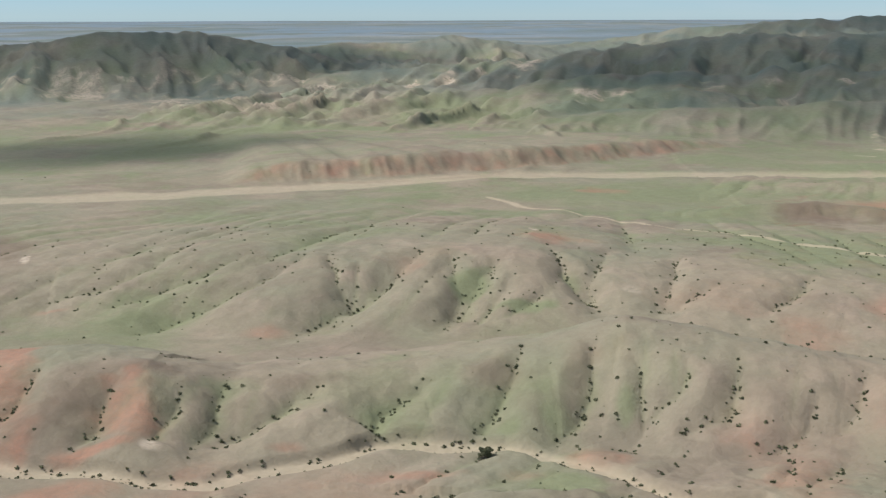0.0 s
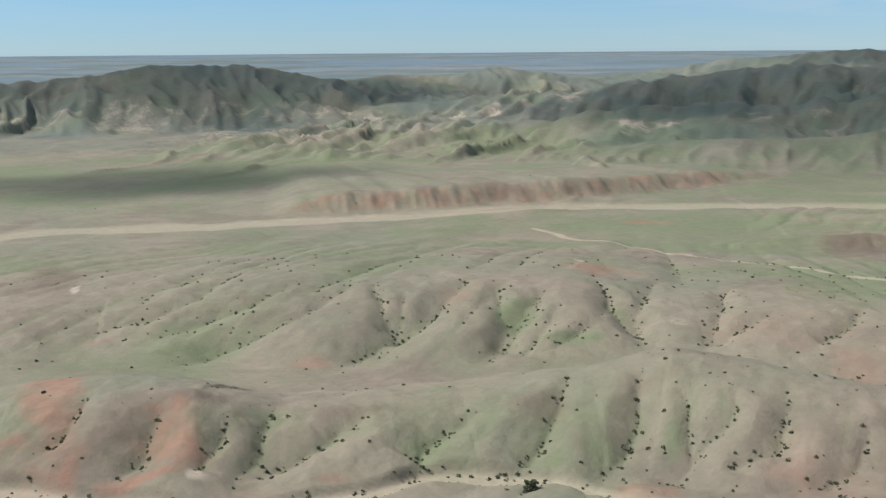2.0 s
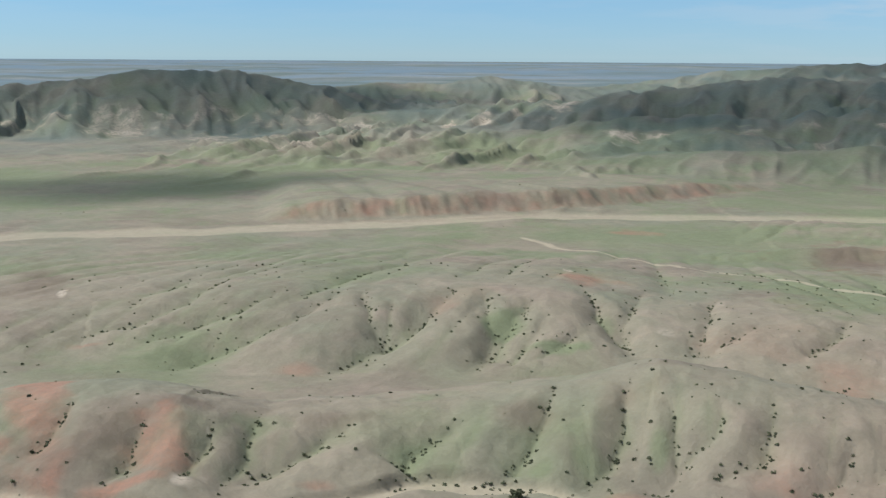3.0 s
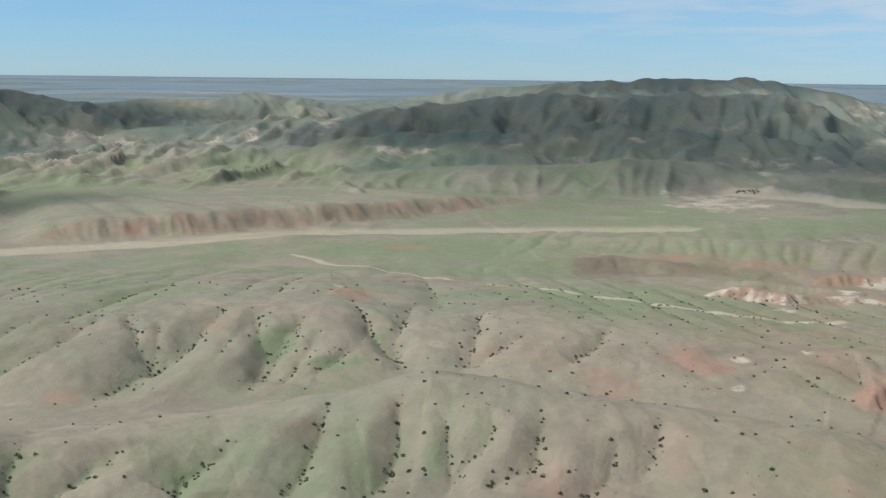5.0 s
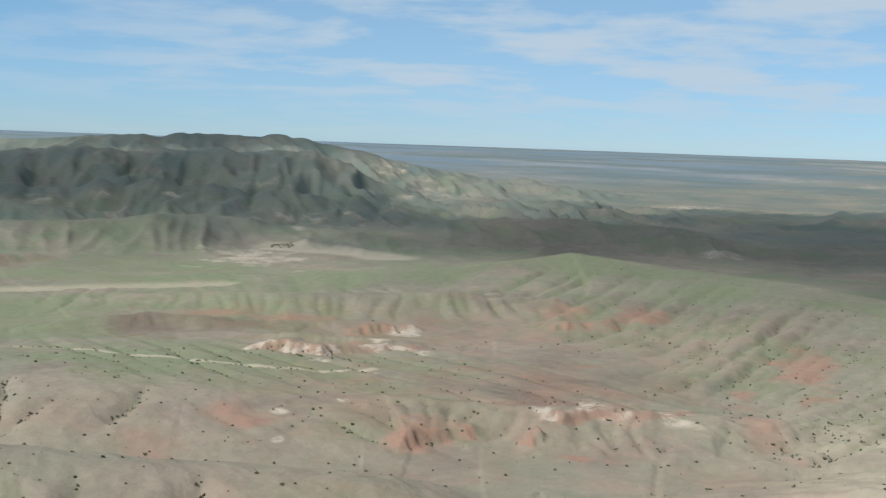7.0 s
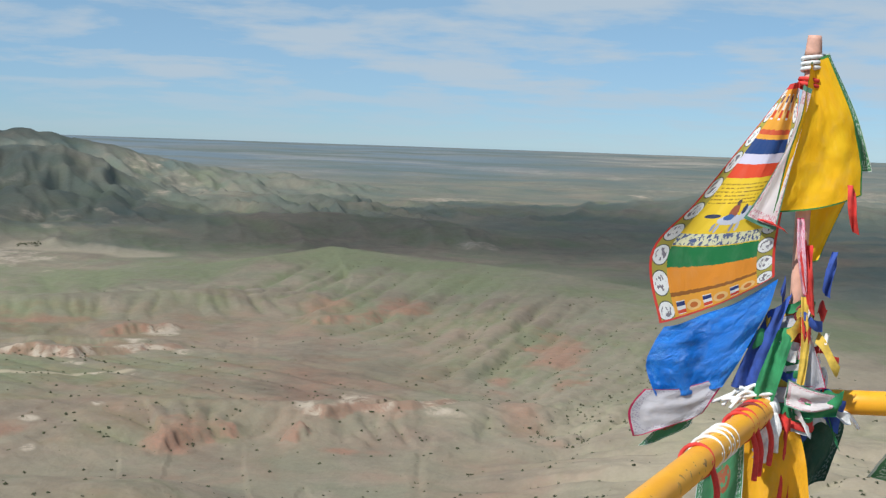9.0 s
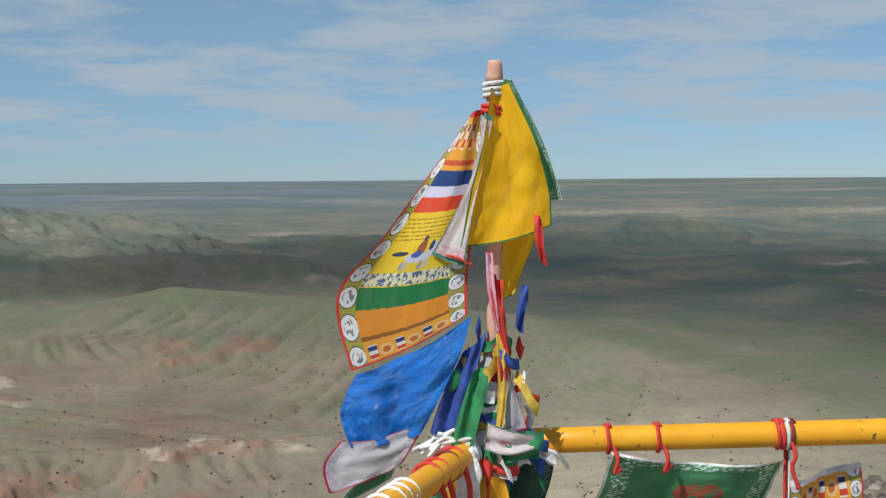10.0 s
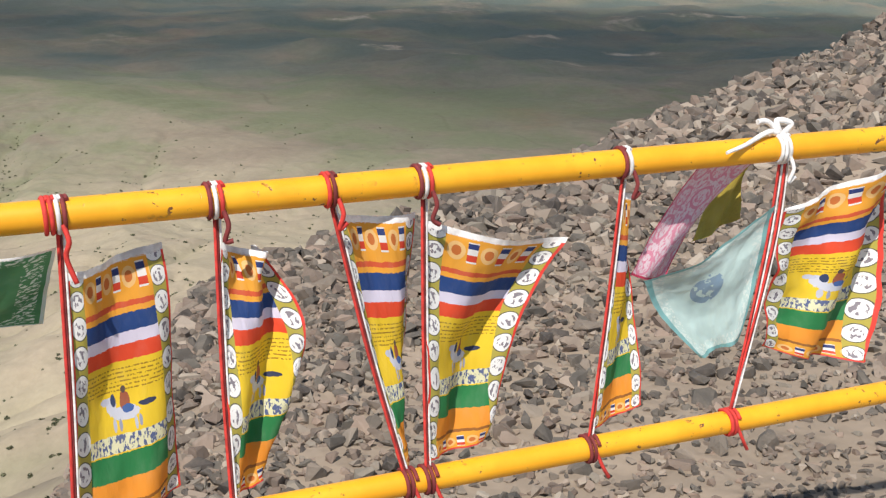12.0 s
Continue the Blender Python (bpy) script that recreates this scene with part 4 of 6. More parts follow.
        col = mixc(nt, mth(nt, "MULTIPLY", sq, mth(nt, "COMPARE", third, 1.0, 0.1)), col, (0.03, 0.05, 0.17))
        col = mixc(nt, mth(nt, "MULTIPLY", sq, mth(nt, "COMPARE", third, 3.0, 0.1)), col, (0.62, 0.06, 0.03))
        fu = mth(nt, "SUBTRACT", bu, 0.28)
        fv = mth(nt, "MULTIPLY", mth(nt, "SUBTRACT", bv, 0.52), 0.9)
        col = mixc(nt, mth(nt, "MULTIPLY", disc(nt, fu, fv, 0.27), on), col, (0.80, 0.50, 0.20))
        col = mixc(nt, mth(nt, "MULTIPLY", disc(nt, fu, fv, 0.15), on), col, (0.55, 0.16, 0.04))
    # side columns of medallions
    su = mth(nt, "ABSOLUTE", mth(nt, "SUBTRACT", u, 0.5))
    side = mth(nt, "GREATER_THAN", su, 0.355)
    col = mixc(nt, mth(nt, "MULTIPLY", side, step_band(nt, v, 0.04, 1.0)), col, (0.42, 0.36, 0.07))
    cu = mth(nt, "MULTIPLY", mth(nt, "SUBTRACT", su, 0.418), 5.9)
    cv = mth(nt, "SUBTRACT", mth(nt, "FRACT", mth(nt, "MULTIPLY", v, 10.0)), 0.5)
    on = mth(nt, "MULTIPLY", side, step_band(nt, v, 0.04, 1.0))
    col = mixc(nt, mth(nt, "MULTIPLY", disc(nt, cu, cv, 0.43), on), col, (0.10, 0.10, 0.07))
    col = mixc(nt, mth(nt, "MULTIPLY", disc(nt, cu, cv, 0.39), on), col, (0.82, 0.82, 0.80))
    glyph = mth(nt, "GREATER_THAN", tex_noise(nt, uv, 38.0, 2.0, 0.5), 0.53)
    col = mixc(nt, mth(nt, "MULTIPLY", mth(nt, "MULTIPLY", disc(nt, cu, cv, 0.27), on), glyph), col, (0.24, 0.22, 0.25))
    # red binding all round
    col = mixc(nt, mth(nt, "GREATER_THAN", su, 0.478), col, (0.70, 0.055, 0.04))
    col = mixc(nt, mth(nt, "LESS_THAN", v, 0.042), col, (0.66, 0.06, 0.05))
    col = mixc(nt, mth(nt, "GREATER_THAN", v, 0.988), col, (0.66, 0.06, 0.05))
    return cloth_finish(m, nt, b, col, uv, 0.38)


def print_plain(name, field, border, ink, inked=0.5, trans=0.45, gloss=None, border_w=0.035, mark=None):
    """A one-colour flag with a bordered edge, bars of small print along the borders and a faded seal."""
    m, nt, b, uv, u, v = cloth_base(name)
    tone = tex_noise(nt, uv, 3.0, 3.0)
    col = mixc(nt, ramp(nt, tone, 0.3, 0.75), field, tuple(min(1, c * 1.25 + 0.01) for c in field))
    su = mth(nt, "ABSOLUTE", mth(nt, "SUBTRACT", u, 0.5))
    sv = mth(nt, "ABSOLUTE", mth(nt, "SUBTRACT", v, 0.5))
    e = mth(nt, "MAXIMUM", su, sv)
    glyph = mth(nt, "MULTIPLY", mth(nt, "GREATER_THAN", tex_noise(nt, uv, 34.0, 2.0, 0.6), 0.51), mth(nt, "GREATER_THAN", mth(nt, "FRACT", mth(nt, "MULTIPLY", mth(nt, "ADD", u, v), 15.0)), 0.28))
    belt = mth(nt, "MULTIPLY", step_band(nt, e, 0.36, 0.46), glyph)
    col = mixc(nt, mth(nt, "MULTIPLY", belt, inked), col, ink)
    if mark is not None:
        du = mth(nt, "SUBTRACT", u, 0.55)
        dv = mth(nt, "SUBTRACT", v, 0.42)
        rough = mth(nt, "GREATER_THAN", tex_noise(nt, uv, 12.0, 3.0), 0.44)
        col = mixc(nt, mth(nt, "MULTIPLY", mth(nt, "MULTIPLY", disc(nt, du, dv, 0.14), rough), 0.75), col, mark)
    if border is not None:
        col = mixc(nt, mth(nt, "GREATER_THAN", e, 0.5 - border_w), col, border)
    return cloth_finish(m, nt, b, col, uv, trans, gloss=gloss)


def print_pink():
    m, nt, b, uv, u, v = cloth_base("pink_print_cloth")
    fu, fv = cells(nt, u, v, 3.0, 4.0)
    ring = mth(nt, "SUBTRACT", disc(nt, fu, fv, 0.40), disc(nt, fu, fv, 0.30))
    g = mth(nt, "GREATER_THAN", tex_noise(nt, uv, 26.0, 3.0, 0.6), 0.53)
    col = mixc(nt, mth(nt, "MULTIPLY", mth(nt, "MAXIMUM", ring, g), 0.6), (0.80, 0.62, 0.67), (0.72, 0.06, 0.20))
    e = mth(nt, "MAXIMUM", mth(nt, "ABSOLUTE", mth(nt, "SUBTRACT", u, 0.5)), mth(nt, "ABSOLUTE", mth(nt, "SUBTRACT", v, 0.5)))
    col = mixc(nt, mth(nt, "GREATER_THAN", e, 0.475), col, (0.60, 0.05, 0.12))
    return cloth_finish(m, nt, b, col, uv, 0.4)


def paint_yellow():
    m, nt, b = material("yellow_enamel")
    co = nt.nodes.new("ShaderNodeTexCoord").outputs["Object"]
    n = tex_noise(nt, co, 9.0, 5.0, 0.65)
    f = tex_noise(nt, co, 60.0, 3.0, 0.6)
    col = mixc(nt, ramp(nt, n, 0.35, 0.7), (0.83, 0.37, 0.012), (0.90, 0.45, 0.02))
    chip = mth(nt, "MULTIPLY", ramp(nt, f, 0.62, 0.66), ramp(nt, n, 0.46, 0.6))
    col = mixc(nt, chip, col, (0.16, 0.07, 0.03))
    nt.links.new(col, b.inputs["Base Color"])
    b.inputs["Roughness"].default_value = 0.42
    bump(nt, b, mth(nt, "SUBTRACT", mth(nt, "MULTIPLY", n, 0.3), chip), 0.35, 0.003)
    return m


def plain(name, col, rough=0.8, scale=40.0, vary=0.25, trans=0.0):
    m, nt, b = material(name)
    co = nt.nodes.new("ShaderNodeTexCoord").outputs["Object"]
    n = tex_noise(nt, co, scale, 4.0, 0.6)
    nt.links.new(mixc(nt, ramp(nt, n, 0.3, 0.7), tuple(c * (1 - vary) for c in col), tuple(min(1, c * (1 + vary)) for c in col)), b.inputs["Base Color"])
    b.inputs["Roughness"].default_value = rough
    bump(nt, b, n, 0.3, 0.003)
    return m


M_HORSE = print_horse()
M_PINK = print_pink()
M_RAIL = paint_yellow()
M_WHITE = plain("white_cotton", (0.78, 0.77, 0.75))
M_RED = plain("red_cord", (0.62, 0.045, 0.035))
M_MAROON = plain("maroon_cord", (0.20, 0.03, 0.03))
M_BLUECORD = plain("navy_ribbon", (0.03, 0.07, 0.30))
M_GREENCORD = plain("green_ribbon", (0.03, 0.22, 0.08))
M_GOLDCORD = plain("mustard_ribbon", (0.62, 0.42, 0.06))
M_WOOD = plain("pale_pink_wood", (0.62, 0.34, 0.25), 0.7, 25.0)
M_GREEN = print_plain("green_flag_cloth", (0.068, 0.232, 0.105), (0.60, 0.70, 0.64), (0.60, 0.72, 0.64), 0.95, 0.38, mark=(0.42, 0.05, 0.03), border_w=0.018)
M_DARKGREEN = print_plain("dark_green_cloth", (0.022, 0.070, 0.045), None, (0.30, 0.38, 0.34), 0.5, 0.25)
M_YELLOW = print_plain("yellow_flag_cloth", (0.90, 0.47, 0.004), (0.06, 0.24, 0.06), (0.74, 0.42, 0.02), 0.12, 0.5, border_w=0.022)
M_ORANGE = print_plain("orange_flag_cloth", (0.80, 0.40, 0.015), None, (0.70, 0.30, 0.02), 0.3, 0.5)
M_BLUE = print_plain("blue_silk", (0.006, 0.175, 0.66), None, (0.08, 0.38, 0.85), 0.4, 0.4, gloss=0.28)
M_TEAL = print_plain("pale_teal_cloth", (0.46, 0.60, 0.57), (0.20, 0.42, 0.42), (0.72, 0.78, 0.72), 0.6, 0.5, mark=(0.16, 0.26, 0.40), border_w=0.05)
M_GREY = print_plain("grey_print_cloth", (0.50, 0.48, 0.50), (0.48, 0.03, 0.10), (0.30, 0.26, 0.34), 0.7, 0.4, border_w=0.03)
M_STRIP = print_plain("white_print_cloth", (0.62, 0.56, 0.55), (0.10, 0.24, 0.16), (0.52, 0.10, 0.16), 0.9, 0.4, border_w=0.05, mark=(0.55, 0.1, 0.2))
M_OLIVE = print_plain("olive_cloth", (0.42, 0.33, 0.06), None, (0.3, 0.22, 0.05), 0.3, 0.4)


def drape(a, b, nu=26, nv=34, ripple=0.012, waves=1.5, phase=0.0, lean=0.6, v0=0.0, v1=1.0, flip=False):
    """Cloth between a held edge a and a free edge b (both from top to bottom), rippled more towards the free edge."""
    rows = max(2, int(nv * (v1 - v0)))
    co, uvs, faces = [], [], []
    for i in range(rows + 1):
        v = v0 + (v1 - v0) * i / rows
        p, q = spline(a, v), spline(b, v)
        d = q - p
        nrm = d.cross(Vector((0, 0, 1)))
        nrm = nrm.normalized() if nrm.length > 1e-6 else Vector((0, 1, 0))
        for j in range(nu + 1):
            u = j / nu
            w = ripple * (0.15 + 0.85 * u) * math.sin(2 * math.pi * (waves * u + lean * v) + phase)
            w += 0.4 * ripple * noise.noise((u * 4 + phase, v * 5, phase * 3)) + 0.15 * ripple * noise.noise((u * 13, v * 12 + phase, phase))
            sag = -0.05 * d.length * math.sin(math.pi * u)
            co.append(p + d * u + nrm * w + Vector((0, 0, sag)))
            uvs.append((1 - u if flip else u, v))
    n = nu + 1
    for i in range(rows):
        for j in range(nu):
            faces.append((i * n + j, i * n + j + 1, (i + 1) * n + j + 1, (i + 1) * n + j))
    me = bpy.data.meshes.new("cloth")
    me.from_pydata(co, [], faces)
    lay = me.uv_layers.new(name="UVMap")
    for lp in me.loops:
        lay.data[lp.index].uv = uvs[lp.vertex_index]
    me.polygons.foreach_set("use_smooth", [True] * len(faces))
    return me


def flag(name, label, a, b, mat, hem=True, cord=None, group="prayer flags on the railing", **how):
    """A flag: cloth, a white hem along the top, and the cord that it hangs by."""
    top = holder(name, label, "flag", a[0], group)
    inv = top.matrix_world.inverted()
    a = [inv @ Vector(p) for p in a]
    b = [inv @ Vector(p) for p in b]
    cloth = part("cloth", drape(a, b, v0=0.045 if hem else 0.0, **how), mat, top)
    if hem:
        how2 = dict(how)
        part("hem", drape(a, b, v0=-0.0, v1=0.05, **how2), M_WHITE, cloth, "white cotton hem")
    if cord:
        pts = [inv @ Vector(p) for p in cord]
        cord_ob = part("cord", tube(pts, 0.0028, 6), M_MAROON, top, "maroon cord")
        part("cord_lining", tube([p + Vector((0.0045, -0.002, 0)) for p in pts], 0.0018, 6), M_WHITE, cord_ob, "white cord")
        part("cord_edge", tube([p + Vector((-0.0045, -0.002, 0)) for p in pts], 0.0026, 6), M_RED, cord_ob, "red cord")
    return top


# ---- railing ----
CORNER = Vector((0.838, 2.440, -0.484))
RAIL_E = Vector((4.55, 1.815, -0.408))
RAIL_W = Vector((-0.36, 0.300, -0.492))
PIPE = 0.0242


def on_rail(k, drop=0.0):
    """A point k metres along the east rail from the corner."""
    return CORNER + (RAIL_E - CORNER).normalized() * k + Vector((0, 0, -drop))


def build_railing():
    rail = holder("railing", "yellow painted steel pipe railing round the lookout edge", "railing", (0.838, 2.44, -1.68))
    inv = rail.matrix_world.inverted()

    def bar(name, p, q, r, label=""):
        return part(name, tube([inv @ Vector(p), inv @ ((Vector(p) + Vector(q)) / 2), inv @ Vector(q)], r, 24, 12), M_RAIL, rail, label)
    bar("top_rail", CORNER, RAIL_E, PIPE)
    bar("top_rail", CORNER + Vector((0.0, -0.012, 0)), RAIL_W, PIPE)
    low = Vector((0, 0, -0.535))
    bar("lower_rail", CORNER + low, RAIL_E + low, PIPE * 0.92)
    bar("lower_rail", CORNER + low, RAIL_W + low, PIPE * 0.92)
    for p in (CORNER, RAIL_E, RAIL_W):
        bar("post", (p.x, p.y, p.z - 0.01), (p.x, p.y, -1.75), PIPE)
    for p in (CORNER, RAIL_E, RAIL_W):
        part("base_plate", tube([inv @ Vector((p.x, p.y, -1.70)), inv @ Vector((p.x, p.y, -1.665))], 0.07, 16, 2), M_RAIL, rail)
    return rail


railing = build_railing()
DIR_E = (RAIL_E - CORNER).normalized()
DIR_W = (RAIL_W - CORNER).normalized()


def ties(k, mats, drop=0.09, label="cord wound round the top rail"):
    """Cords tied round the east rail with their loose ends hanging."""
    c = on_rail(k)
    top = holder("tie_cord", label, "cord", c, "ties on the railing")
    for i, m in enumerate(mats):
        bm = wrap(Vector((0, 0, 0)) + DIR_E * (i - len(mats) / 2) * 0.009, DIR_E, PIPE, 0.0038, 1.15)
        wound = part("winding", bm, m, top)
    if drop:
        part("loose_end", tube([(0, -PIPE, -0.01), (0.006, -PIPE - 0.006, -0.035), (0.002, -PIPE, -0.06), (0.014, -PIPE - 0.004, -drop)], 0.004, 6), mats[0], wound)
    return top


# distance along the rail of each tie
K = [0.339, 0.578, 0.813, 0.997, 1.157, 1.536, 1.870]
for k, mats, drop in ((0.245, (M_RED,), 0.05), (K[0], (M_RED,), 0.045), (K[1], (M_RED, M_RED, M_WHITE, M_MAROON), 0.10), (K[2], (M_MAROON, M_WHITE, M_RED), 0.06), (K[3], (M_RED, M_MAROON), 0.05),
                      (K[4], (M_MAROON, M_WHITE, M_RED), 0.07), (K[5], (M_MAROON, M_WHITE), 0.05), (K[6], (M_WHITE, M_WHITE, M_WHITE), 0.05)):
    ties(k, mats, drop, "red, white and maroon cord wound round the yellow rail" if len(mats) > 1 else "thin red cord tied round the yellow rail")


def rp(k, z, out=0.0):
    """A point by the east rail: k along it, z under its axis, out away from the lookout."""
    n = Vector((-DIR_E.y, DIR_E.x, 0))
    return on_rail(k) + n * out + Vector((0, 0, z))


HORSE_LABEL = "yellow orange printed prayer flag with blue, red and green stripes"
flag("prayer_flag", HORSE_LABEL, [rp(0.585, -0.09), rp(0.583, -0.30, 0.01), rp(0.578, -0.53, 0.01)], [rp(0.725, -0.065, 0.05), rp(0.745, -0.28, 0.07), rp(0.755, -0.50, 0.06)], M_HORSE,
     cord=[rp(0.58, -0.02), rp(0.578, -0.3), rp(0.572, -0.53)], ripple=0.02, waves=1.1, phase=0.4)
flag("prayer_flag", HORSE_LABEL, [rp(0.812, -0.065), rp(0.815, -0.28), rp(0.822, -0.52)], [rp(0.915, -0.105, 0.07), rp(0.945, -0.27, 0.03), rp(0.900, -0.47, 0.08)], M_HORSE,
     cord=[rp(0.812, -0.02), rp(0.815, -0.3), rp(0.824, -0.53)], ripple=0.034, waves=1.5, phase=1.9, lean=1.1)
flag("prayer_flag", HORSE_LABEL, [rp(1.000, -0.04), rp(1.06, -0.27), rp(1.125, -0.52)], [rp(1.145, -0.055, 0.03), rp(1.155, -0.27, 0.05), rp(1.14, -0.46, 0.04)], M_HORSE,
     cord=[rp(0.998, -0.02), rp(1.06, -0.28), rp(1.13, -0.53)], ripple=0.02, waves=0.9, phase=3.0)
flag("prayer_flag", HORSE_LABEL, [rp(1.156, -0.065), rp(1.160, -0.27), rp(1.168, -0.50)], [rp(1.45, -0.135, 0.02), rp(1.345, -0.30, 0.07), rp(1.305, -0.495, 0.06)], M_HORSE,
     cord=[rp(1.156, -0.02), rp(1.160, -0.28), rp(1.168, -0.53)], ripple=0.026, waves=1.2, phase=4.4)
flag("prayer_flag", HORSE_LABEL, [rp(1.535, -0.05), rp(1.515, -0.27), rp(1.492, -0.50)], [rp(1.565, -0.065, 0.03), rp(1.600, -0.27, 0.04), rp(1.605, -0.475, 0.03)], M_HORSE,
     cord=[rp(1.535, -0.02), rp(1.515, -0.28), rp(1.49, -0.53)], ripple=0.016, waves=0.8, phase=5.1)
flag("prayer_flag", HORSE_LABEL, [rp(1.885, -0.115), rp(1.875, -0.24), rp(1.870, -0.39)], [rp(2.20, -0.02, 0.02), rp(2.21, -0.24, 0.06), rp(2.12, -0.46, 0.04)], M_HORSE,
     cord=[rp(1.885, -0.02), rp(1.87, -0.2), rp(1.80, -0.53)], ripple=0.04, waves=1.5, phase=0.9)
flag("prayer_flag", "pink and white printed prayer flag hanging from the rail", [rp(1.715, -0.02, 0.03), rp(1.665, -0.11, 0.05), rp(1.59, -0.225, 0.05)], [rp(1.835, -0.02, 0.03), rp(1.78, -0.12, 0.08), rp(1.69, -0.255, 0.08)], M_PINK,
     hem=False, ripple=0.012, waves=1.0, phase=2.2, nu=16, nv=20)
flag("prayer_flag", "olive yellow prayer flag behind a pink one", [rp(1.825, -0.02, 0.06), rp(1.79, -0.10, 0.09), rp(1.75, -0.19, 0.09)], [rp(1.870, -0.02, 0.06), rp(1.865, -0.09, 0.10), rp(1.85, -0.15, 0.09)], M_OLIVE, hem=False, ripple=0.012, phase=1.0, nu=12, nv=16)
flag("prayer_flag", "pale teal faded prayer flag tied between the rails", [rp(1.862, -0.105, -0.01), rp(1.85, -0.21, 0.0), rp(1.815, -0.375, 0.01)], [rp(1.600, -0.230, 0.0), rp(1.65, -0.31, 0.03), rp(1.74, -0.40, 0.03)], M_TEAL,
     hem=False, ripple=0.018, waves=1.2, phase=0.2, cord=[rp(1.872, -0.02), rp(1.855, -0.2), rp(1.80, -0.53)])
flag("prayer_flag", "green prayer flag with white print hanging from the rail", [rp(0.245, -0.020, -0.02), rp(0.228, -0.10, 0.02), rp(0.212, -0.175, 0.10)], [rp(0.572, -0.045, -0.015), rp(0.562, -0.12, 0.03), rp(0.552, -0.195, 0.11)], M_GREEN,
     ripple=0.018, waves=1.4, phase=0.6)

# lower ends tied to the lower rail
for k in (1.13, 1.168, 1.49, 1.80):
    c = on_rail(k, 0.535)
    t = holder("tie_cord", "red and maroon cord tied round the lower yellow rail", "cord", c, "ties on the railing")
    part("winding", wrap((0, 0, 0), DIR_E, PIPE * 0.92, 0.004, 2.2, 0.009), M_MAROON if k < 1.7 else M_RED, t)
    part("loose_end", tube([(0, -0.024, 0), (0.012, -0.03, -0.03), (0.03, -0.026, -0.055)], 0.0035, 6), M_RED, t)
bow = holder("white_bow", "white cotton ribbon tied in a bow on the yellow rail", "ribbon", on_rail(1.868))
part("loop", tube([(0, 0, PIPE), (0.014, -0.01, 0.046), (-0.010, 0.004, 0.052), (0.0, 0, PIPE)], 0.0055, 8), M_WHITE, bow)
part("tail", tube([(0, 0, PIPE), (-0.04, -0.006, 0.034), (-0.10, -0.010, 0.016), (-0.15, -0.014, 0.006)], 0.0065, 8, taper=lambda t: 1 - 0.5 * t), M_WHITE, bow)
part("tail", tube([(0, 0, PIPE), (-0.03, 0.006, 0.05), (-0.055, 0.008, 0.052)], 0.0055, 8), M_WHITE, bow)

# ---- the pole at the corner, wrapped in flags and ribbons ----
EX = Vector((0.966, -0.257, 0.0))
EY = Vector((0.257, 0.966, 0.0))
FOOT = Vector((0.850, 2.372, -0.465))


def pp(x, z, out=0.0):
    """A point by the pole: x across, z over the rail, out away from the lookout."""
    return FOOT + EX * x + EY * out + Vector((0, 0, z))


pole = holder("flag_pole", "slim pale wooden pole lashed to the railing corner", "pole", (FOOT.x, FOOT.y, -1.68))
_i = pole.matrix_world.inverted()
part("shaft", tube([_i @ pp(0, -1.2), _i @ pp(0, -0.2), _i @ pp(0.004, 0.665)], 0.014, 12), M_WOOD, pole)
part("tip", tube([_i @ pp(0.004, 0.655), _i @ pp(0.005, 0.692)], 0.0165, 12, 4, taper=lambda t: 1 - 0.25 * t), M_WOOD, pole, "bare pinkish wooden tip")
part("top_binding", wrap(_i @ pp(0.002, 0.64), (0, 0, 1), 0.014, 0.0042, 3.0, 0.010), M_WHITE, pole, "white cotton binding")
part("red_binding", wrap(_i @ pp(0.0, 0.60), (0.3, 0, 1), 0.017, 0.0042, 1.6, 0.010), M_RED, pole, "red cloth binding")

G = "prayer flags on the pole"
flag("prayer_flag", "printed prayer flag with coloured stripes wrapped down the pole", [pp(-0.018, 0.605, -0.02), pp(-0.022, 0.50, -0.03), pp(-0.032, 0.40, -0.03), pp(-0.045, 0.30, -0.03), pp(-0.045, 0.235, -0.03)],
     [pp(-0.035, 0.600, -0.02), pp(-0.105, 0.50, -0.03), pp(-0.195, 0.375, -0.05), pp(-0.278, 0.270, -0.06), pp(-0.255, 0.135, -0.05)], M_HORSE, group=G, ripple=0.012, waves=1.1, phase=0.5, hem=False)
flag("prayer_flag", "white and red printed strip of prayer flag", [pp(-0.012, 0.60, -0.035), pp(-0.030, 0.50, -0.045), pp(-0.070, 0.41, -0.05), pp(-0.108, 0.345, -0.05)],
     [pp(0.000, 0.59, -0.045), pp(-0.015, 0.50, -0.05), pp(-0.035, 0.40, -0.055), pp(-0.048, 0.325, -0.055)], M_STRIP, group=G, hem=False, ripple=0.006, waves=0.8, nu=12)
flag("prayer_flag", "bright yellow prayer flag with green border", [pp(-0.002, 0.64, -0.03), pp(-0.018, 0.53, -0.05), pp(-0.038, 0.44, -0.06), pp(-0.054, 0.358, -0.06)],
     [pp(0.022, 0.655, -0.01), pp(0.072, 0.545, 0.0), pp(0.098, 0.465, 0.01), pp(0.106, 0.395, 0.0)], M_YELLOW, group=G, hem=False, ripple=0.014, waves=0.75, phase=2.6, lean=0.3)
flag("prayer_flag", "yellow corner of a prayer flag with green border", [pp(0.015, 0.43, 0.01), pp(0.015, 0.345, 0.01), pp(0.000, 0.255, 0.0)], [pp(0.105, 0.435, 0.03), pp(0.075, 0.36, 0.03), pp(0.035, 0.265, 0.02)], M_YELLOW, group=G, hem=False, ripple=0.005, nu=10, nv=16)
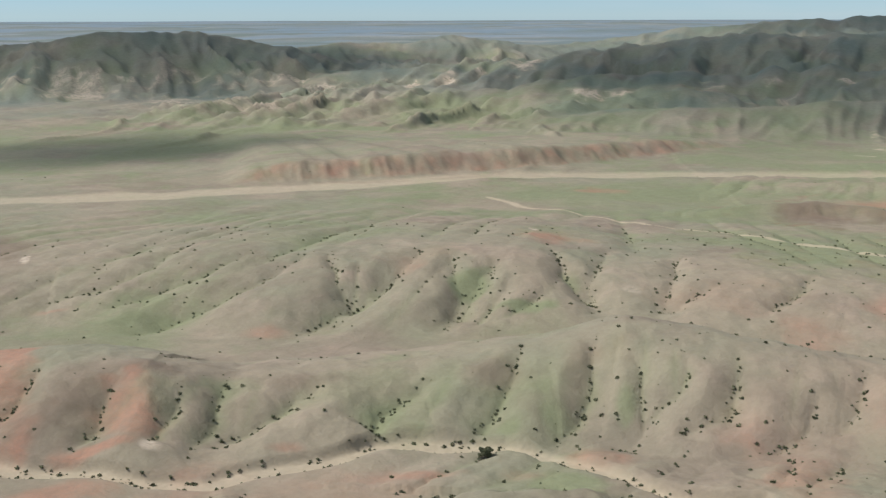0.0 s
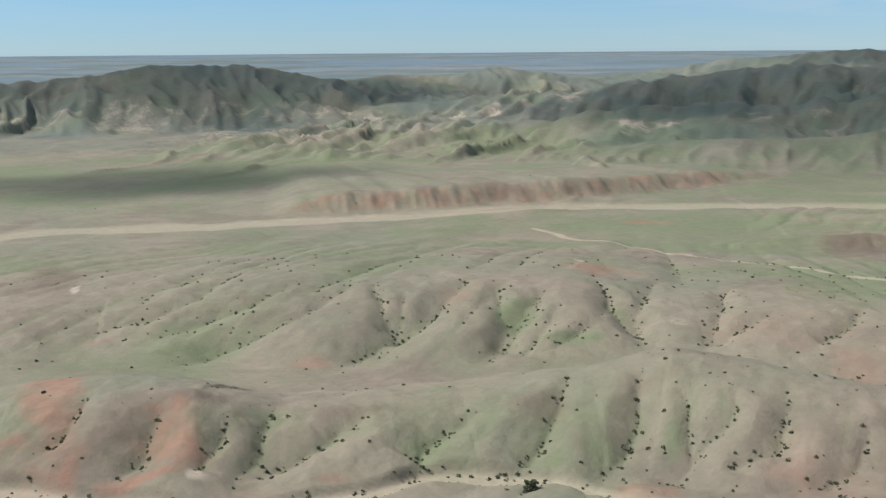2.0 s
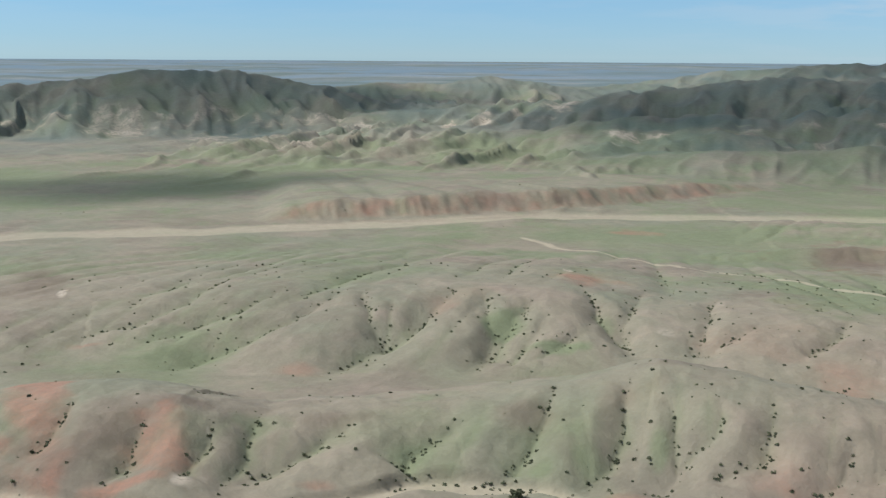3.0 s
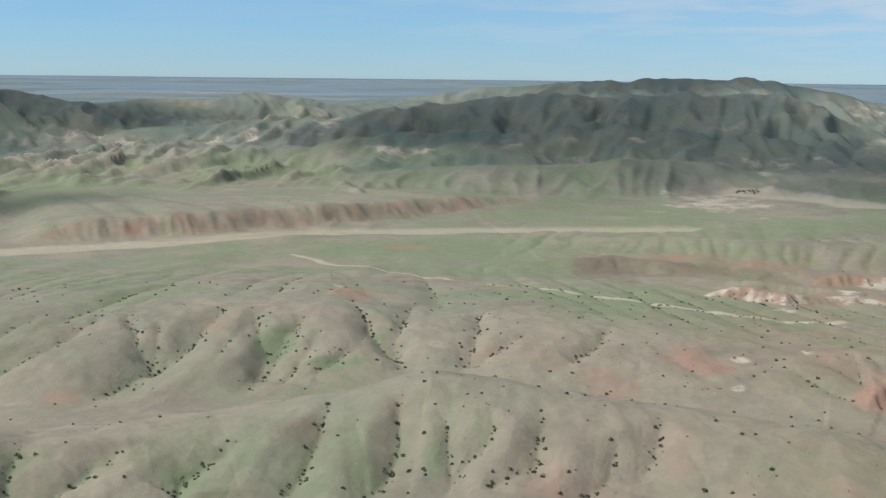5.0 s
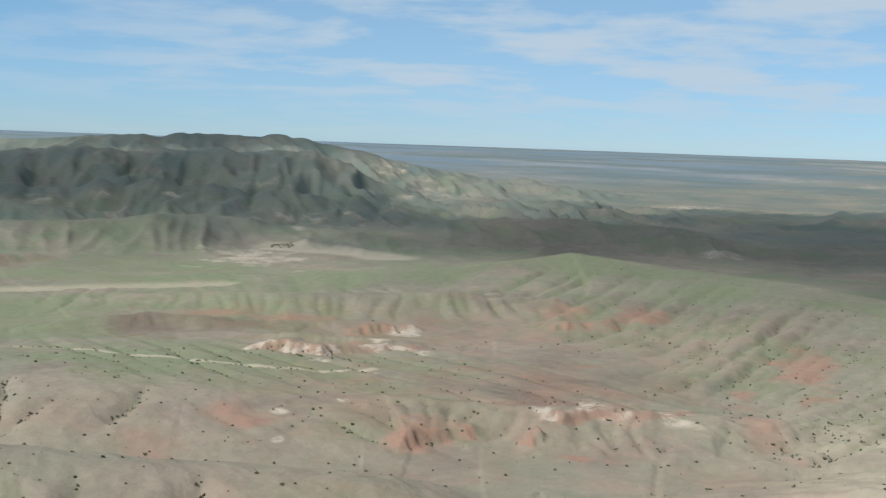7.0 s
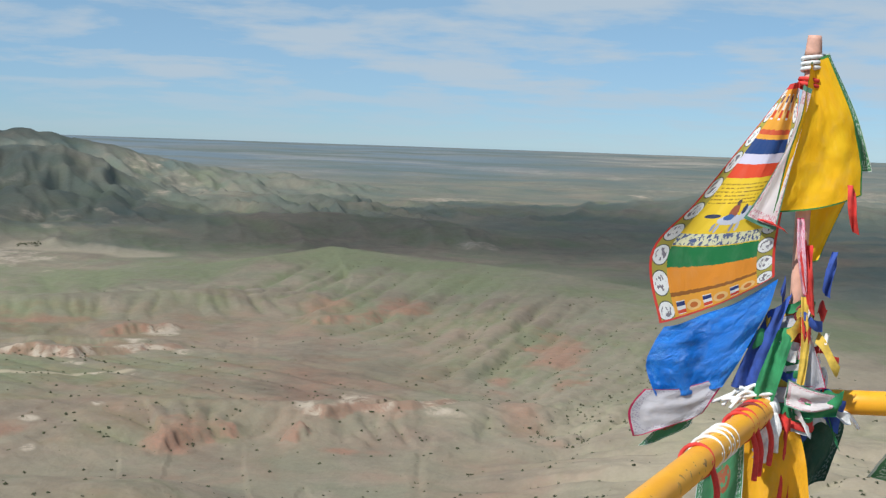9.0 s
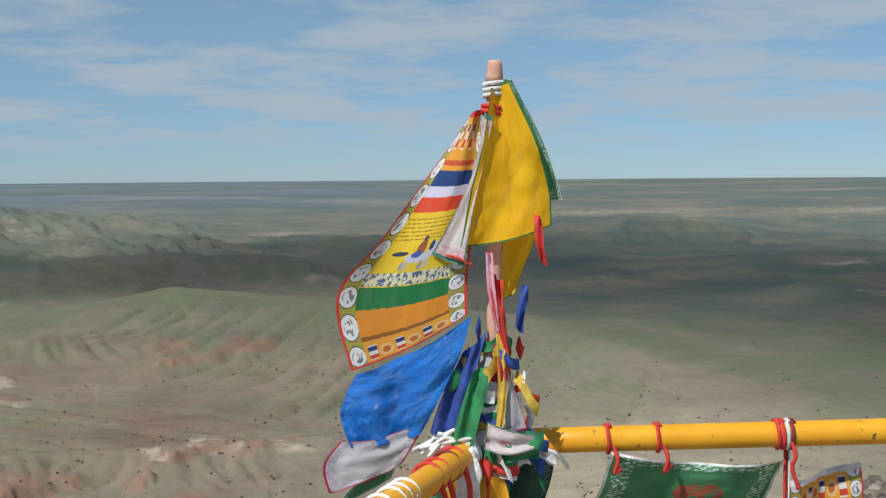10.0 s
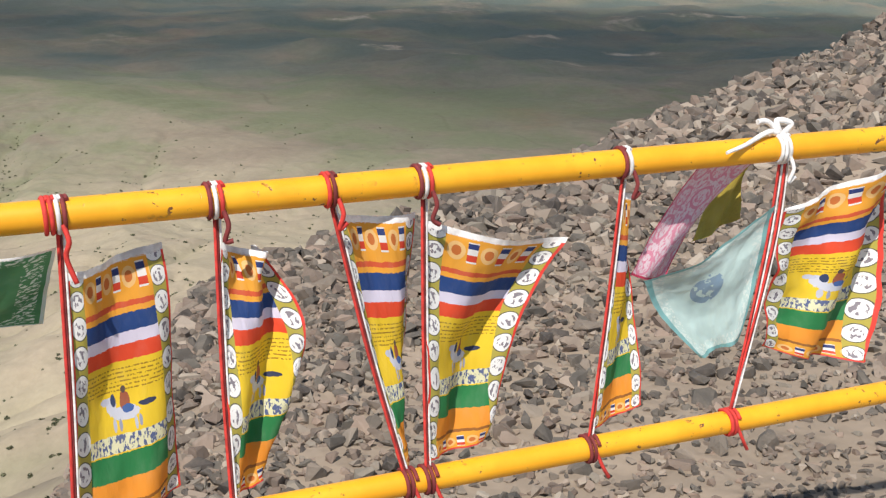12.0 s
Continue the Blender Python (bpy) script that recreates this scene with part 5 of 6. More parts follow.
flag("prayer_flag", "green prayer flag furled behind a yellow one", [pp(0.010, 0.660, 0.0), pp(0.040, 0.54, 0.02), pp(0.070, 0.44, 0.03)], [pp(0.034, 0.660, 0.01), pp(0.092, 0.545, 0.02), pp(0.126, 0.440, 0.03)], M_GREEN, group=G, hem=False, ripple=0.006, nu=10, nv=18)
flag("silk_scarf", "shiny blue silk scarf tied below a prayer flag", [pp(-0.038, 0.232, -0.045), pp(-0.055, 0.17, -0.05), pp(-0.095, 0.085, -0.055), pp(-0.130, 0.02, -0.05)],
     [pp(-0.245, 0.130, -0.06), pp(-0.262, 0.095, -0.07), pp(-0.275, 0.050, -0.07), pp(-0.255, -0.005, -0.06)], M_BLUE, group=G, hem=False, ripple=0.018, waves=1.8, phase=1.0)
flag("prayer_flag", "grey netted prayer flag with dark red edges", [pp(-0.115, 0.045, -0.045), pp(-0.14, 0.005, -0.05), pp(-0.165, -0.035, -0.05)], [pp(-0.275, 0.005, -0.07), pp(-0.305, -0.035, -0.075), pp(-0.295, -0.085, -0.07)], M_GREY, group=G, hem=False, ripple=0.012, waves=1.2, phase=0.3, nu=18, nv=14)
flag("prayer_flag", "dark green prayer flag end blown under the rail", [pp(-0.16, -0.01, -0.02), pp(-0.175, -0.04, -0.02), pp(-0.19, -0.07, -0.02)], [pp(-0.25, -0.075, -0.03), pp(-0.27, -0.095, -0.03), pp(-0.285, -0.115, -0.03)], M_GREEN, group=G, hem=False, ripple=0.008, nu=10, nv=10)
flag("prayer_flag", "black green prayer flag hanging under the rail", [pp(-0.02, -0.03, 0.02), pp(-0.015, -0.10, 0.03), pp(0.0, -0.20, 0.03)], [pp(0.085, -0.015, 0.03), pp(0.110, -0.065, 0.05), pp(0.075, -0.17, 0.05)], M_DARKGREEN, group=G, hem=False, ripple=0.012, nu=14, nv=16)
flag("prayer_flag", "lilac grey printed prayer flag wrapped on the pole", [pp(0.012, 0.16, -0.02), pp(0.008, 0.09, -0.03), pp(0.005, 0.02, -0.03)], [pp(0.020, 0.15, -0.02), pp(0.045, 0.08, -0.03), pp(0.062, 0.028, -0.03)], M_GREY, group=G, hem=False, ripple=0.006, nu=10, nv=14)
flag("prayer_flag", "orange yellow prayer flag hanging under the west rail", [pp(-0.075, -0.03, -0.05), pp(-0.085, -0.11, -0.05), pp(-0.09, -0.25, -0.05)], [pp(0.02, -0.06, -0.04), pp(0.035, -0.13, -0.05), pp(0.05, -0.27, -0.05)], M_ORANGE, group=G, hem=False, ripple=0.014, phase=1.1, nu=14, nv=18)
flag("prayer_flag", "green prayer flag with pale edge hanging under the west rail", [pp(-0.165, -0.13, -0.09), pp(-0.17, -0.19, -0.09), pp(-0.175, -0.27, -0.09)], [pp(-0.085, -0.035, -0.07), pp(-0.080, -0.14, -0.07), pp(-0.085, -0.26, -0.07)], M_GREEN, group=G, hem=False, ripple=0.010, nu=12, nv=14)

# ribbons knotted round the pole between the flags and the rail
RIB = random.Random(5)
for n in range(42):
    ang = RIB.uniform(-2.9, 0.6)
    z = RIB.uniform(-0.07, 0.19)
    rad = RIB.uniform(0.016, 0.030) * (1.5 - 2.2 * z)
    sx = math.cos(ang) * rad * 1.6
    sy = math.sin(ang) * rad
    m, c = RIB.choice(((M_GREENCORD, "green"), (M_GREENCORD, "green"), (M_WHITE, "white"), (M_WHITE, "white"), (M_BLUECORD, "navy blue"), (M_RED, "red"), (M_GOLDCORD, "mustard yellow")))
    ln = RIB.uniform(0.05, 0.11)
    dx, dz = RIB.uniform(-0.06, 0.05), RIB.uniform(-0.7, 0.5) * ln
    pts = [pp(sx, z, sy), pp(sx + dx * 0.3, z + dz * 0.4 + 0.012, sy - 0.014), pp(sx + dx * 0.7, z + dz * 0.7, sy - 0.02), pp(sx + dx, z + dz, sy - 0.012)]
    top = holder("ribbon", c + " cotton ribbon knotted round the pole", "ribbon", pts[0], "ribbons on the pole")
    inv = top.matrix_world.inverted()
    pts = [inv @ p for p in pts]
    wide = RIB.uniform(0.007, 0.016)
    side = Vector((RIB.uniform(-0.3, 0.3), 0, 1)).normalized()
    part("band", drape([p + side * wide for p in pts], [p - side * wide for p in pts], 4, 14, 0.003, 0.5, n), m, top)
# cloth wound round the pole under the flags
WR = random.Random(21)
for n in range(15):
    m, c = ((M_GREENCORD, "green"), (M_BLUECORD, "navy blue"), (M_WHITE, "white"), (M_RED, "red"), (M_GREENCORD, "green"), (M_GREY, "lilac printed"), (M_GOLDCORD, "mustard"), (M_WHITE, "white"))[n % 8]
    z = -0.085 + 0.018 * n
    rad = 0.021 + 0.020 * math.exp(-((z - 0.0) / 0.08) ** 2) + WR.uniform(-0.003, 0.005)
    tilt, tilt2, w = WR.uniform(-0.5, 0.5), WR.uniform(-0.2, 0.2), WR.uniform(0.012, 0.024)
    ring = [pp(math.cos(a) * rad * 1.15, z + rad * (tilt * math.cos(a) + tilt2 * math.sin(a)), math.sin(a) * rad) for a in [2 * math.pi * i / 9 for i in range(10)]]
    top = holder("cloth_winding", c + " cloth strip wound tightly round the pole", "cloth", ring[0], "cloth on the pole")
    inv = top.matrix_world.inverted()
    part("band", drape([inv @ (p + Vector((0, 0, w))) for p in ring], [inv @ (p - Vector((0, 0, w))) for p in ring], 5, 40, 0.004, 0.8, n * 1.3), m, top)
flag("scarf", "navy blue cotton scarf tied on the pole", [pp(-0.010, 0.205, -0.03), pp(-0.035, 0.12, -0.045), pp(-0.060, 0.03, -0.05)], [pp(-0.055, 0.165, -0.035), pp(-0.090, 0.09, -0.045), pp(-0.115, 0.02, -0.045)], M_BLUECORD, group=G, hem=False, ripple=0.012, nu=12, nv=18)
flag("scarf", "dark green cotton scarf tied on the pole", [pp(0.005, 0.15, -0.035), pp(-0.015, 0.08, -0.055), pp(-0.040, -0.02, -0.06)], [pp(-0.035, 0.135, -0.04), pp(-0.060, 0.06, -0.055), pp(-0.085, -0.01, -0.055)], M_GREENCORD, group=G, hem=False, ripple=0.010, nu=12, nv=18, phase=1.4)
flag("sash", "white and green sash knotted where rail meets pole", [pp(-0.010, 0.045, -0.055), pp(0.030, 0.030, -0.060), pp(0.080, 0.020, -0.05)], [pp(-0.015, -0.005, -0.055), pp(0.030, -0.015, -0.060), pp(0.075, -0.010, -0.05)], M_STRIP, group=G, hem=False, ripple=0.008, nu=10, nv=14, phase=0.7)
flag("sash", "green sash knotted where rail meets pole", [pp(0.000, 0.030, -0.048), pp(0.040, 0.018, -0.052), pp(0.090, 0.024, -0.045)], [pp(0.000, -0.025, -0.048), pp(0.040, -0.028, -0.052), pp(0.082, -0.022, -0.045)], M_GREENCORD, group=G, hem=False, ripple=0.008, nu=10, nv=14, phase=2.7)
flag("scarf", "red cotton scarf hanging under the rail", [pp(-0.030, -0.02, -0.05), pp(-0.035, -0.10, -0.05), pp(-0.040, -0.22, -0.05)], [pp(0.000, -0.03, -0.05), pp(0.002, -0.11, -0.05), pp(0.004, -0.24, -0.05)], M_RED, group=G, hem=False, ripple=0.010, nu=10, nv=16)
flag("scarf", "yellow cotton scarf knotted high on the pole", [pp(0.006, 0.20, -0.03), pp(0.010, 0.11, -0.045), pp(0.006, 0.03, -0.05)], [pp(0.020, 0.20, -0.03), pp(0.026, 0.11, -0.045), pp(0.020, 0.035, -0.05)], M_GOLDCORD, group=G, hem=False, ripple=0.004, nu=8, nv=16)
# long red and navy streamers below the yellow flag
for x0, z0, x1, z1, m, c in ((0.0, 0.31, 0.028, 0.175, M_RED, "red"), (0.012, 0.30, 0.022, 0.19, M_RED, "red"), (-0.005, 0.35, 0.012, 0.21, M_PINK, "pink printed"), (0.062, 0.29, 0.048, 0.215, M_BLUECORD, "navy blue"),
                            (0.082, 0.415, 0.092, 0.335, M_RED, "red"), (-0.08, 0.345, -0.03, 0.33, M_RED, "red")):
    top = holder("streamer", c + " cloth streamer fluttering under the yellow flag", "ribbon", pp(x0, z0, -0.05), "streamers on the pole")
    inv = top.matrix_world.inverted()
    a = [inv @ pp(x0 - 0.006, z0, -0.055), inv @ pp((x0 + x1) / 2 - 0.010, (z0 + z1) / 2, -0.06), inv @ pp(x1 - 0.006, z1, -0.055)]
    b = [inv @ pp(x0 + 0.006, z0, -0.05), inv @ pp((x0 + x1) / 2 + 0.006, (z0 + z1) / 2, -0.065), inv @ pp(x1 + 0.006, z1 - 0.012, -0.05)]
    part("band", drape(a, b, 6, 16, 0.008, 1.1, x0 * 50), m, top)
# white rope with a tassel, and windings on the west rail
tassel = holder("white_tassel", "frayed white cotton rope tassel tied on the yellow rail", "rope", CORNER + DIR_W * 0.11)
RT = random.Random(8)
part("winding", wrap((0, 0, 0), DIR_W, PIPE, 0.0065, 2.4, 0.016), M_WHITE, tassel)
for n in range(14):
    x = RT.uniform(-0.012, 0.02)
    part("strand", tube([(x, -0.035, 0.0), (x + RT.uniform(-0.01, 0.02), -0.045, -0.03), (x + RT.uniform(-0.02, 0.02), -0.04, -0.065 - RT.uniform(0, 0.03))], 0.0042, 5), M_WHITE, tassel)
for n in range(9):
    part("frayed_end", tube([(0, 0, PIPE), (RT.uniform(-0.05, 0.02), RT.uniform(-0.02, 0.02), PIPE + RT.uniform(0.01, 0.03)), (RT.uniform(-0.09, 0.0), RT.uniform(-0.02, 0.03), RT.uniform(0.0, 0.03))], 0.0036, 5), M_WHITE, tassel)
for k, m, c in ((0.17, M_RED, "red"), (0.20, M_MAROON, "maroon"), (0.255, M_RED, "red"), (0.29, M_RED, "red"), (0.40, M_WHITE, "white"), (0.43, M_WHITE, "white"), (0.455, M_WHITE, "white"), (0.50, M_WHITE, "white"), (0.56, M_RED, "red")):
    t = holder("tie_cord", c + " cord wound round the slanting yellow rail", "cord", CORNER + DIR_W * k, "ties on the railing")
    part("winding", wrap((0, 0, 0), DIR_W + Vector((0, 0, 0.25)), PIPE, 0.0034, 1.3, 0.012), m, t)
    if m is M_RED:
        part("loose_end", tube([(0.02, -0.012, 0), (0.03, -0.02, -0.04), (0.028, -0.02, -0.09)], 0.005, 6), m, t)
wt2 = holder("white_ribbon", "white cotton ribbon tied at the rail end", "ribbon", on_rail(0.085))
part("winding", wrap((0, 0, 0), DIR_E, PIPE, 0.006, 1.2), M_WHITE, wt2)
part("tail", tube([(0, -0.03, -0.005), (0.03, -0.034, -0.012), (0.055, -0.03, -0.022), (0.075, -0.03, -0.048)], 0.006, 8, taper=lambda t: 1 - 0.4 * t), M_WHITE, wt2)
part("tail", tube([(0, -0.02, 0.02), (0.006, -0.02, 0.05), (0.0, -0.015, 0.07)], 0.006, 8), M_WHITE, wt2)
bell = holder("small_drum", "small round yellow and black medallion on a cord", "ornament", pp(0.013, 0.165, -0.02))
part("disc", tube([(0, 0, 0), (0, -0.008, 0)], 0.016, 18, 2), M_GOLDCORD, bell)
part("rim", wrap((0, -0.004, 0), (0, 1, 0), 0.015, 0.003, 1.1, 0.001), M_MAROON, bell)

# ---------------- rubble on the lookout's shoulder ----------------
def rock_material():
    m, nt, b = material("broken_rock")
    gi = nt.nodes.new("ShaderNodeNewGeometry").outputs["Random Per Island"]
    oi = nt.nodes.new("ShaderNodeObjectInfo").outputs["Random"]
    rnd = mth(nt, "FRACT", mth(nt, "ADD", gi, oi))
    co = nt.nodes.new("ShaderNodeTexCoord").outputs["Object"]
    n = tex_noise(nt, co, 14.0, 5.0, 0.65)
    cr = nt.nodes.new("ShaderNodeValToRGB")
    cr.color_ramp.elements[0].color = (0.060, 0.050, 0.044, 1)
    cr.color_ramp.elements[1].position, cr.color_ramp.elements[1].color = 1.0, (0.36, 0.31, 0.25, 1)
    for p, c in ((0.22, (0.105, 0.095, 0.080, 1)), (0.45, (0.170, 0.125, 0.098, 1)), (0.68, (0.215, 0.190, 0.152, 1)), (0.88, (0.27, 0.20, 0.155, 1))):
        e = cr.color_ramp.elements.new(p)
        e.color = c
    nt.links.new(rnd, cr.inputs[0])
    col = mixc(nt, mth(nt, "MULTIPLY", ramp(nt, n, 0.4, 0.75), 0.3), cr.outputs[0], (0.30, 0.25, 0.20))
    nt.links.new(col, b.inputs["Base Color"])
    b.inputs["Roughness"].default_value = 0.9
    bump(nt, b, n, 0.6, 0.02)
    return m


M_ROCK = rock_material()
RK = random.Random(11)


def rock_shape():
    bm = bmesh.new()
    sx, sy, sz = RK.uniform(0.7, 1.2), RK.uniform(0.55, 1.0), RK.uniform(0.35, 0.75)
    for _ in range(11):
        d = Vector((RK.gauss(0, 1), RK.gauss(0, 1), RK.gauss(0, 1))).normalized()
        bm.verts.new((d.x * sx * 0.5, d.y * sy * 0.5, d.z * sz * 0.5))
    got = bmesh.ops.convex_hull(bm, input=bm.verts)
    junk = [v for v in got["geom_interior"] if isinstance(v, bmesh.types.BMVert)]
    bmesh.ops.delete(bm, geom=junk, context="VERTS")
    bmesh.ops.recalc_face_normals(bm, faces=bm.faces)
    return bm


SHAPES = []
for _ in range(12):
    _b = rock_shape()
    _b.verts.index_update()
    SHAPES.append(([v.co.copy() for v in _b.verts], [[v.index for v in f.verts] for f in _b.faces]))
    _b.free()

EDGE_A = np.array([p[0] for p in EDGE][::-1], float)
EDGE_R = np.array([p[1] for p in EDGE][::-1], float)


def rim_at(az):
    return float(np.interp(az, EDGE_A, EDGE_R))


spots = []
for _ in range(15000):
    az = RK.uniform(-66, -10)
    rim = rim_at(az)
    q = math.sqrt(RK.random())
    r = 1.9 + (rim + 0.5 - 1.9) * q
    x, y = polar(az, r)
    side = (Vector((x, y, 0)) - CORNER)
    if side.x * -DIR_E.y + side.y * DIR_E.x < 0.05:
        continue
    big = RK.random()
    size = 0.035 + 0.055 * big ** 2 + 0.012 * max(0, r - 3) * (0.4 + big)
    size = min(size, 0.34)
    spots.append((x, y, size))
for _ in range(16000):                    # chips and gravel between the stones
    az = RK.uniform(-66, -14)
    r = 2.4 + (min(rim_at(az), 9.0) - 2.4) * RK.random() ** 0.8
    x, y = polar(az, r)
    side = (Vector((x, y, 0)) - CORNER)
    if side.x * -DIR_E.y + side.y * DIR_E.x < 0.05:
        continue
    spots.append((x, y, RK.uniform(0.014, 0.03) + 0.004 * r))
for _ in range(1300):                     # larger blocks along the brink
    az = RK.uniform(-64, -20)
    r = rim_at(az) + RK.uniform(-1.8, 0.0) * rim_at(az) / 11
    x, y = polar(az, r)
    spots.append((x, y, RK.uniform(0.07, 0.30) * min(1.1, r / 11)))
xs, ys = np.array([s[0] for s in spots]), np.array([s[1] for s in spots])
zs = land(xs, ys)[0]
order = sorted(range(len(spots)), key=lambda i: (spots[i][2] < 0.06, xs[i] ** 2 + ys[i] ** 2))
near_ones = set(order[:300])
rubble_co, rubble_f = [], []
turns = []
for i, (x, y, size) in enumerate(spots):
    rot = Euler((RK.uniform(-0.6, 0.6), RK.uniform(-0.6, 0.6), RK.uniform(0, 6.28))).to_matrix()
    turns.append(rot)
    if i in near_ones:
        continue
    vs, fs = SHAPES[i % 12]
    o = len(rubble_co)
    c = Vector((x, y, float(zs[i]) + size * RK.uniform(-0.05, 0.22)))
    rubble_co += [c + rot @ (v * size) for v in vs]
    rubble_f += [[o + k for k in f] for f in fs]
me = bpy.data.meshes.new("rubble")
me.from_pydata(rubble_co, [], rubble_f)
me.materials.append(M_ROCK)
rubble = tagged(new("rubble", me), "angular brown and grey rubble covering the hilltop", "rocks", kind="stuff")

# ---------------- shrubs in the gullies ----------------
def leaf_material(name, dark, light):
    m, nt, b = material(name)
    gi = nt.nodes.new("ShaderNodeNewGeometry").outputs["Random Per Island"]
    nt.links.new(mixc(nt, gi, dark, light), b.inputs["Base Color"])
    b.inputs["Roughness"].default_value = 0.85
    b.inputs["Specular IOR Level"].default_value = 0.2
    return m


M_SHRUB = leaf_material("shrub_leaf", (0.060, 0.068, 0.040), (0.125, 0.132, 0.075))
M_BARK = plain("grey_bark", (0.14, 0.105, 0.075), 0.9, 12.0)
SH = np.random.RandomState(4)


def tufts(points, sizes, per, rs):
    """Many small leaf clumps: each shrub is a rough dome of little tilted leaves."""
    n = len(points)
    P = np.repeat(points, per, axis=0)
    S = np.repeat(sizes, per)[:, None]
    d = rs.normal(size=(n * per, 3))
    d /= np.linalg.norm(d, axis=1)[:, None]
    d[:, 2] = np.abs(d[:, 2]) * 0.9
    c = P + d * S * np.array([0.52, 0.52, 0.62]) * rs.uniform(0.45, 1.0, (n * per, 1))
    a = rs.normal(size=(n * per, 3))
    a /= np.linalg.norm(a, axis=1)[:, None]
    b = np.cross(a, d)
    b /= np.linalg.norm(b, axis=1)[:, None] + 1e-9
    k = S * rs.uniform(0.16, 0.30, (n * per, 1))
    co = np.stack([c - a * k, c + b * k * 0.7, c + a * k, c - b * k * 0.7], 1).reshape(-1, 3)
    f = np.arange(n * per * 4).reshape(-1, 4)
    return co, f


def fast_mesh(name, co, quads, mat):
    me = bpy.data.meshes.new(name)
    me.vertices.add(len(co))
    me.vertices.foreach_set("co", np.asarray(co, np.float32).ravel())
    me.loops.add(quads.size)
    me.loops.foreach_set("vertex_index", quads.astype(np.int32).ravel())
    me.polygons.add(len(quads))
    me.polygons.foreach_set("loop_start", (np.arange(len(quads)) * 4).astype(np.int32))
    me.update(calc_edges=True)
    me.materials.append(mat)
    return me


def pick_shrubs(n, az0, az1, r0, r1, gully):
    az = SH.uniform(az0, az1, n)
    r = np.sqrt(SH.uniform(r0 * r0, r1 * r1, n))
    x, y = -np.sin(np.radians(az)) * r, np.cos(np.radians(az)) * r
    z, relief, crest, scarp, masks, stone, rr, aa = land(x, y)
    e = 2.2
    lap = (land(x + e, y)[0] + land(x - e, y)[0] + land(x, y + e)[0] + land(x, y - e)[0]) / 4 - z
    keep = (lap > 0.16) & (SH.uniform(0, 1, n) < gully * np.clip((lap - 0.16) * 3, 0, 0.4)) | (SH.uniform(0, 1, n) < 0.004) | ((np.abs(masks["stream"] - 0.4) < 0.35) & (SH.uniform(0, 1, n) < 0.16)) | ((masks["trail"] > 0.1) & (SH.uniform(0, 1, n) < 0.10))
    return np.stack([x[keep], y[keep], z[keep]], 1)


S1 = pick_shrubs(70000, 12, 66, 195, 480, 1.0)
S2 = pick_shrubs(45000, -32, 12, 150, 560, 0.8)
S3 = pick_shrubs(12000, -32, 66, 480, 760, 0.4)
LINED = []
for depth, width, line in GULLIES:                     # rows of shrubs down the gullies
    if line[0][1] > 900:
        continue
    for (a0, q0), (a1, q1) in zip(line, line[1:]):
        (x0, y0), (x1, y1) = polar(a0, q0), polar(a1, q1)
        n = int(math.hypot(x1 - x0, y1 - y0) * (0.42 if q0 < 300 else 0.26 if q0 < 420 else 0.07))
        k = SH.uniform(0, 1, n)
        spread = SH.normal(0, 1.0 if q0 < 300 else 2.0, (n, 2))
        LINED.append(np.stack([x0 + (x1 - x0) * k + spread[:, 0], y0 + (y1 - y0) * k + spread[:, 1]], 1))
LINED = np.concatenate(LINED)
S5 = np.stack([LINED[:, 0], LINED[:, 1], land(LINED[:, 0], LINED[:, 1])[0]], 1)
row_az = np.linspace(16.4, 17.4, 60) + SH.normal(0, 0.05, 60)          # a thicket on the pale pan
row_r = 965 + SH.normal(0, 5, 60)
rx, ry = -np.sin(np.radians(row_az)) * row_r, np.cos(np.radians(row_az)) * row_r
S4 = np.stack([rx, ry, land(rx, ry)[0]], 1)
loose_az, loose_r = SH.uniform(-40, 32, 1200), SH.uniform(110, 450, 1200)       # scattered on the eastern slopes
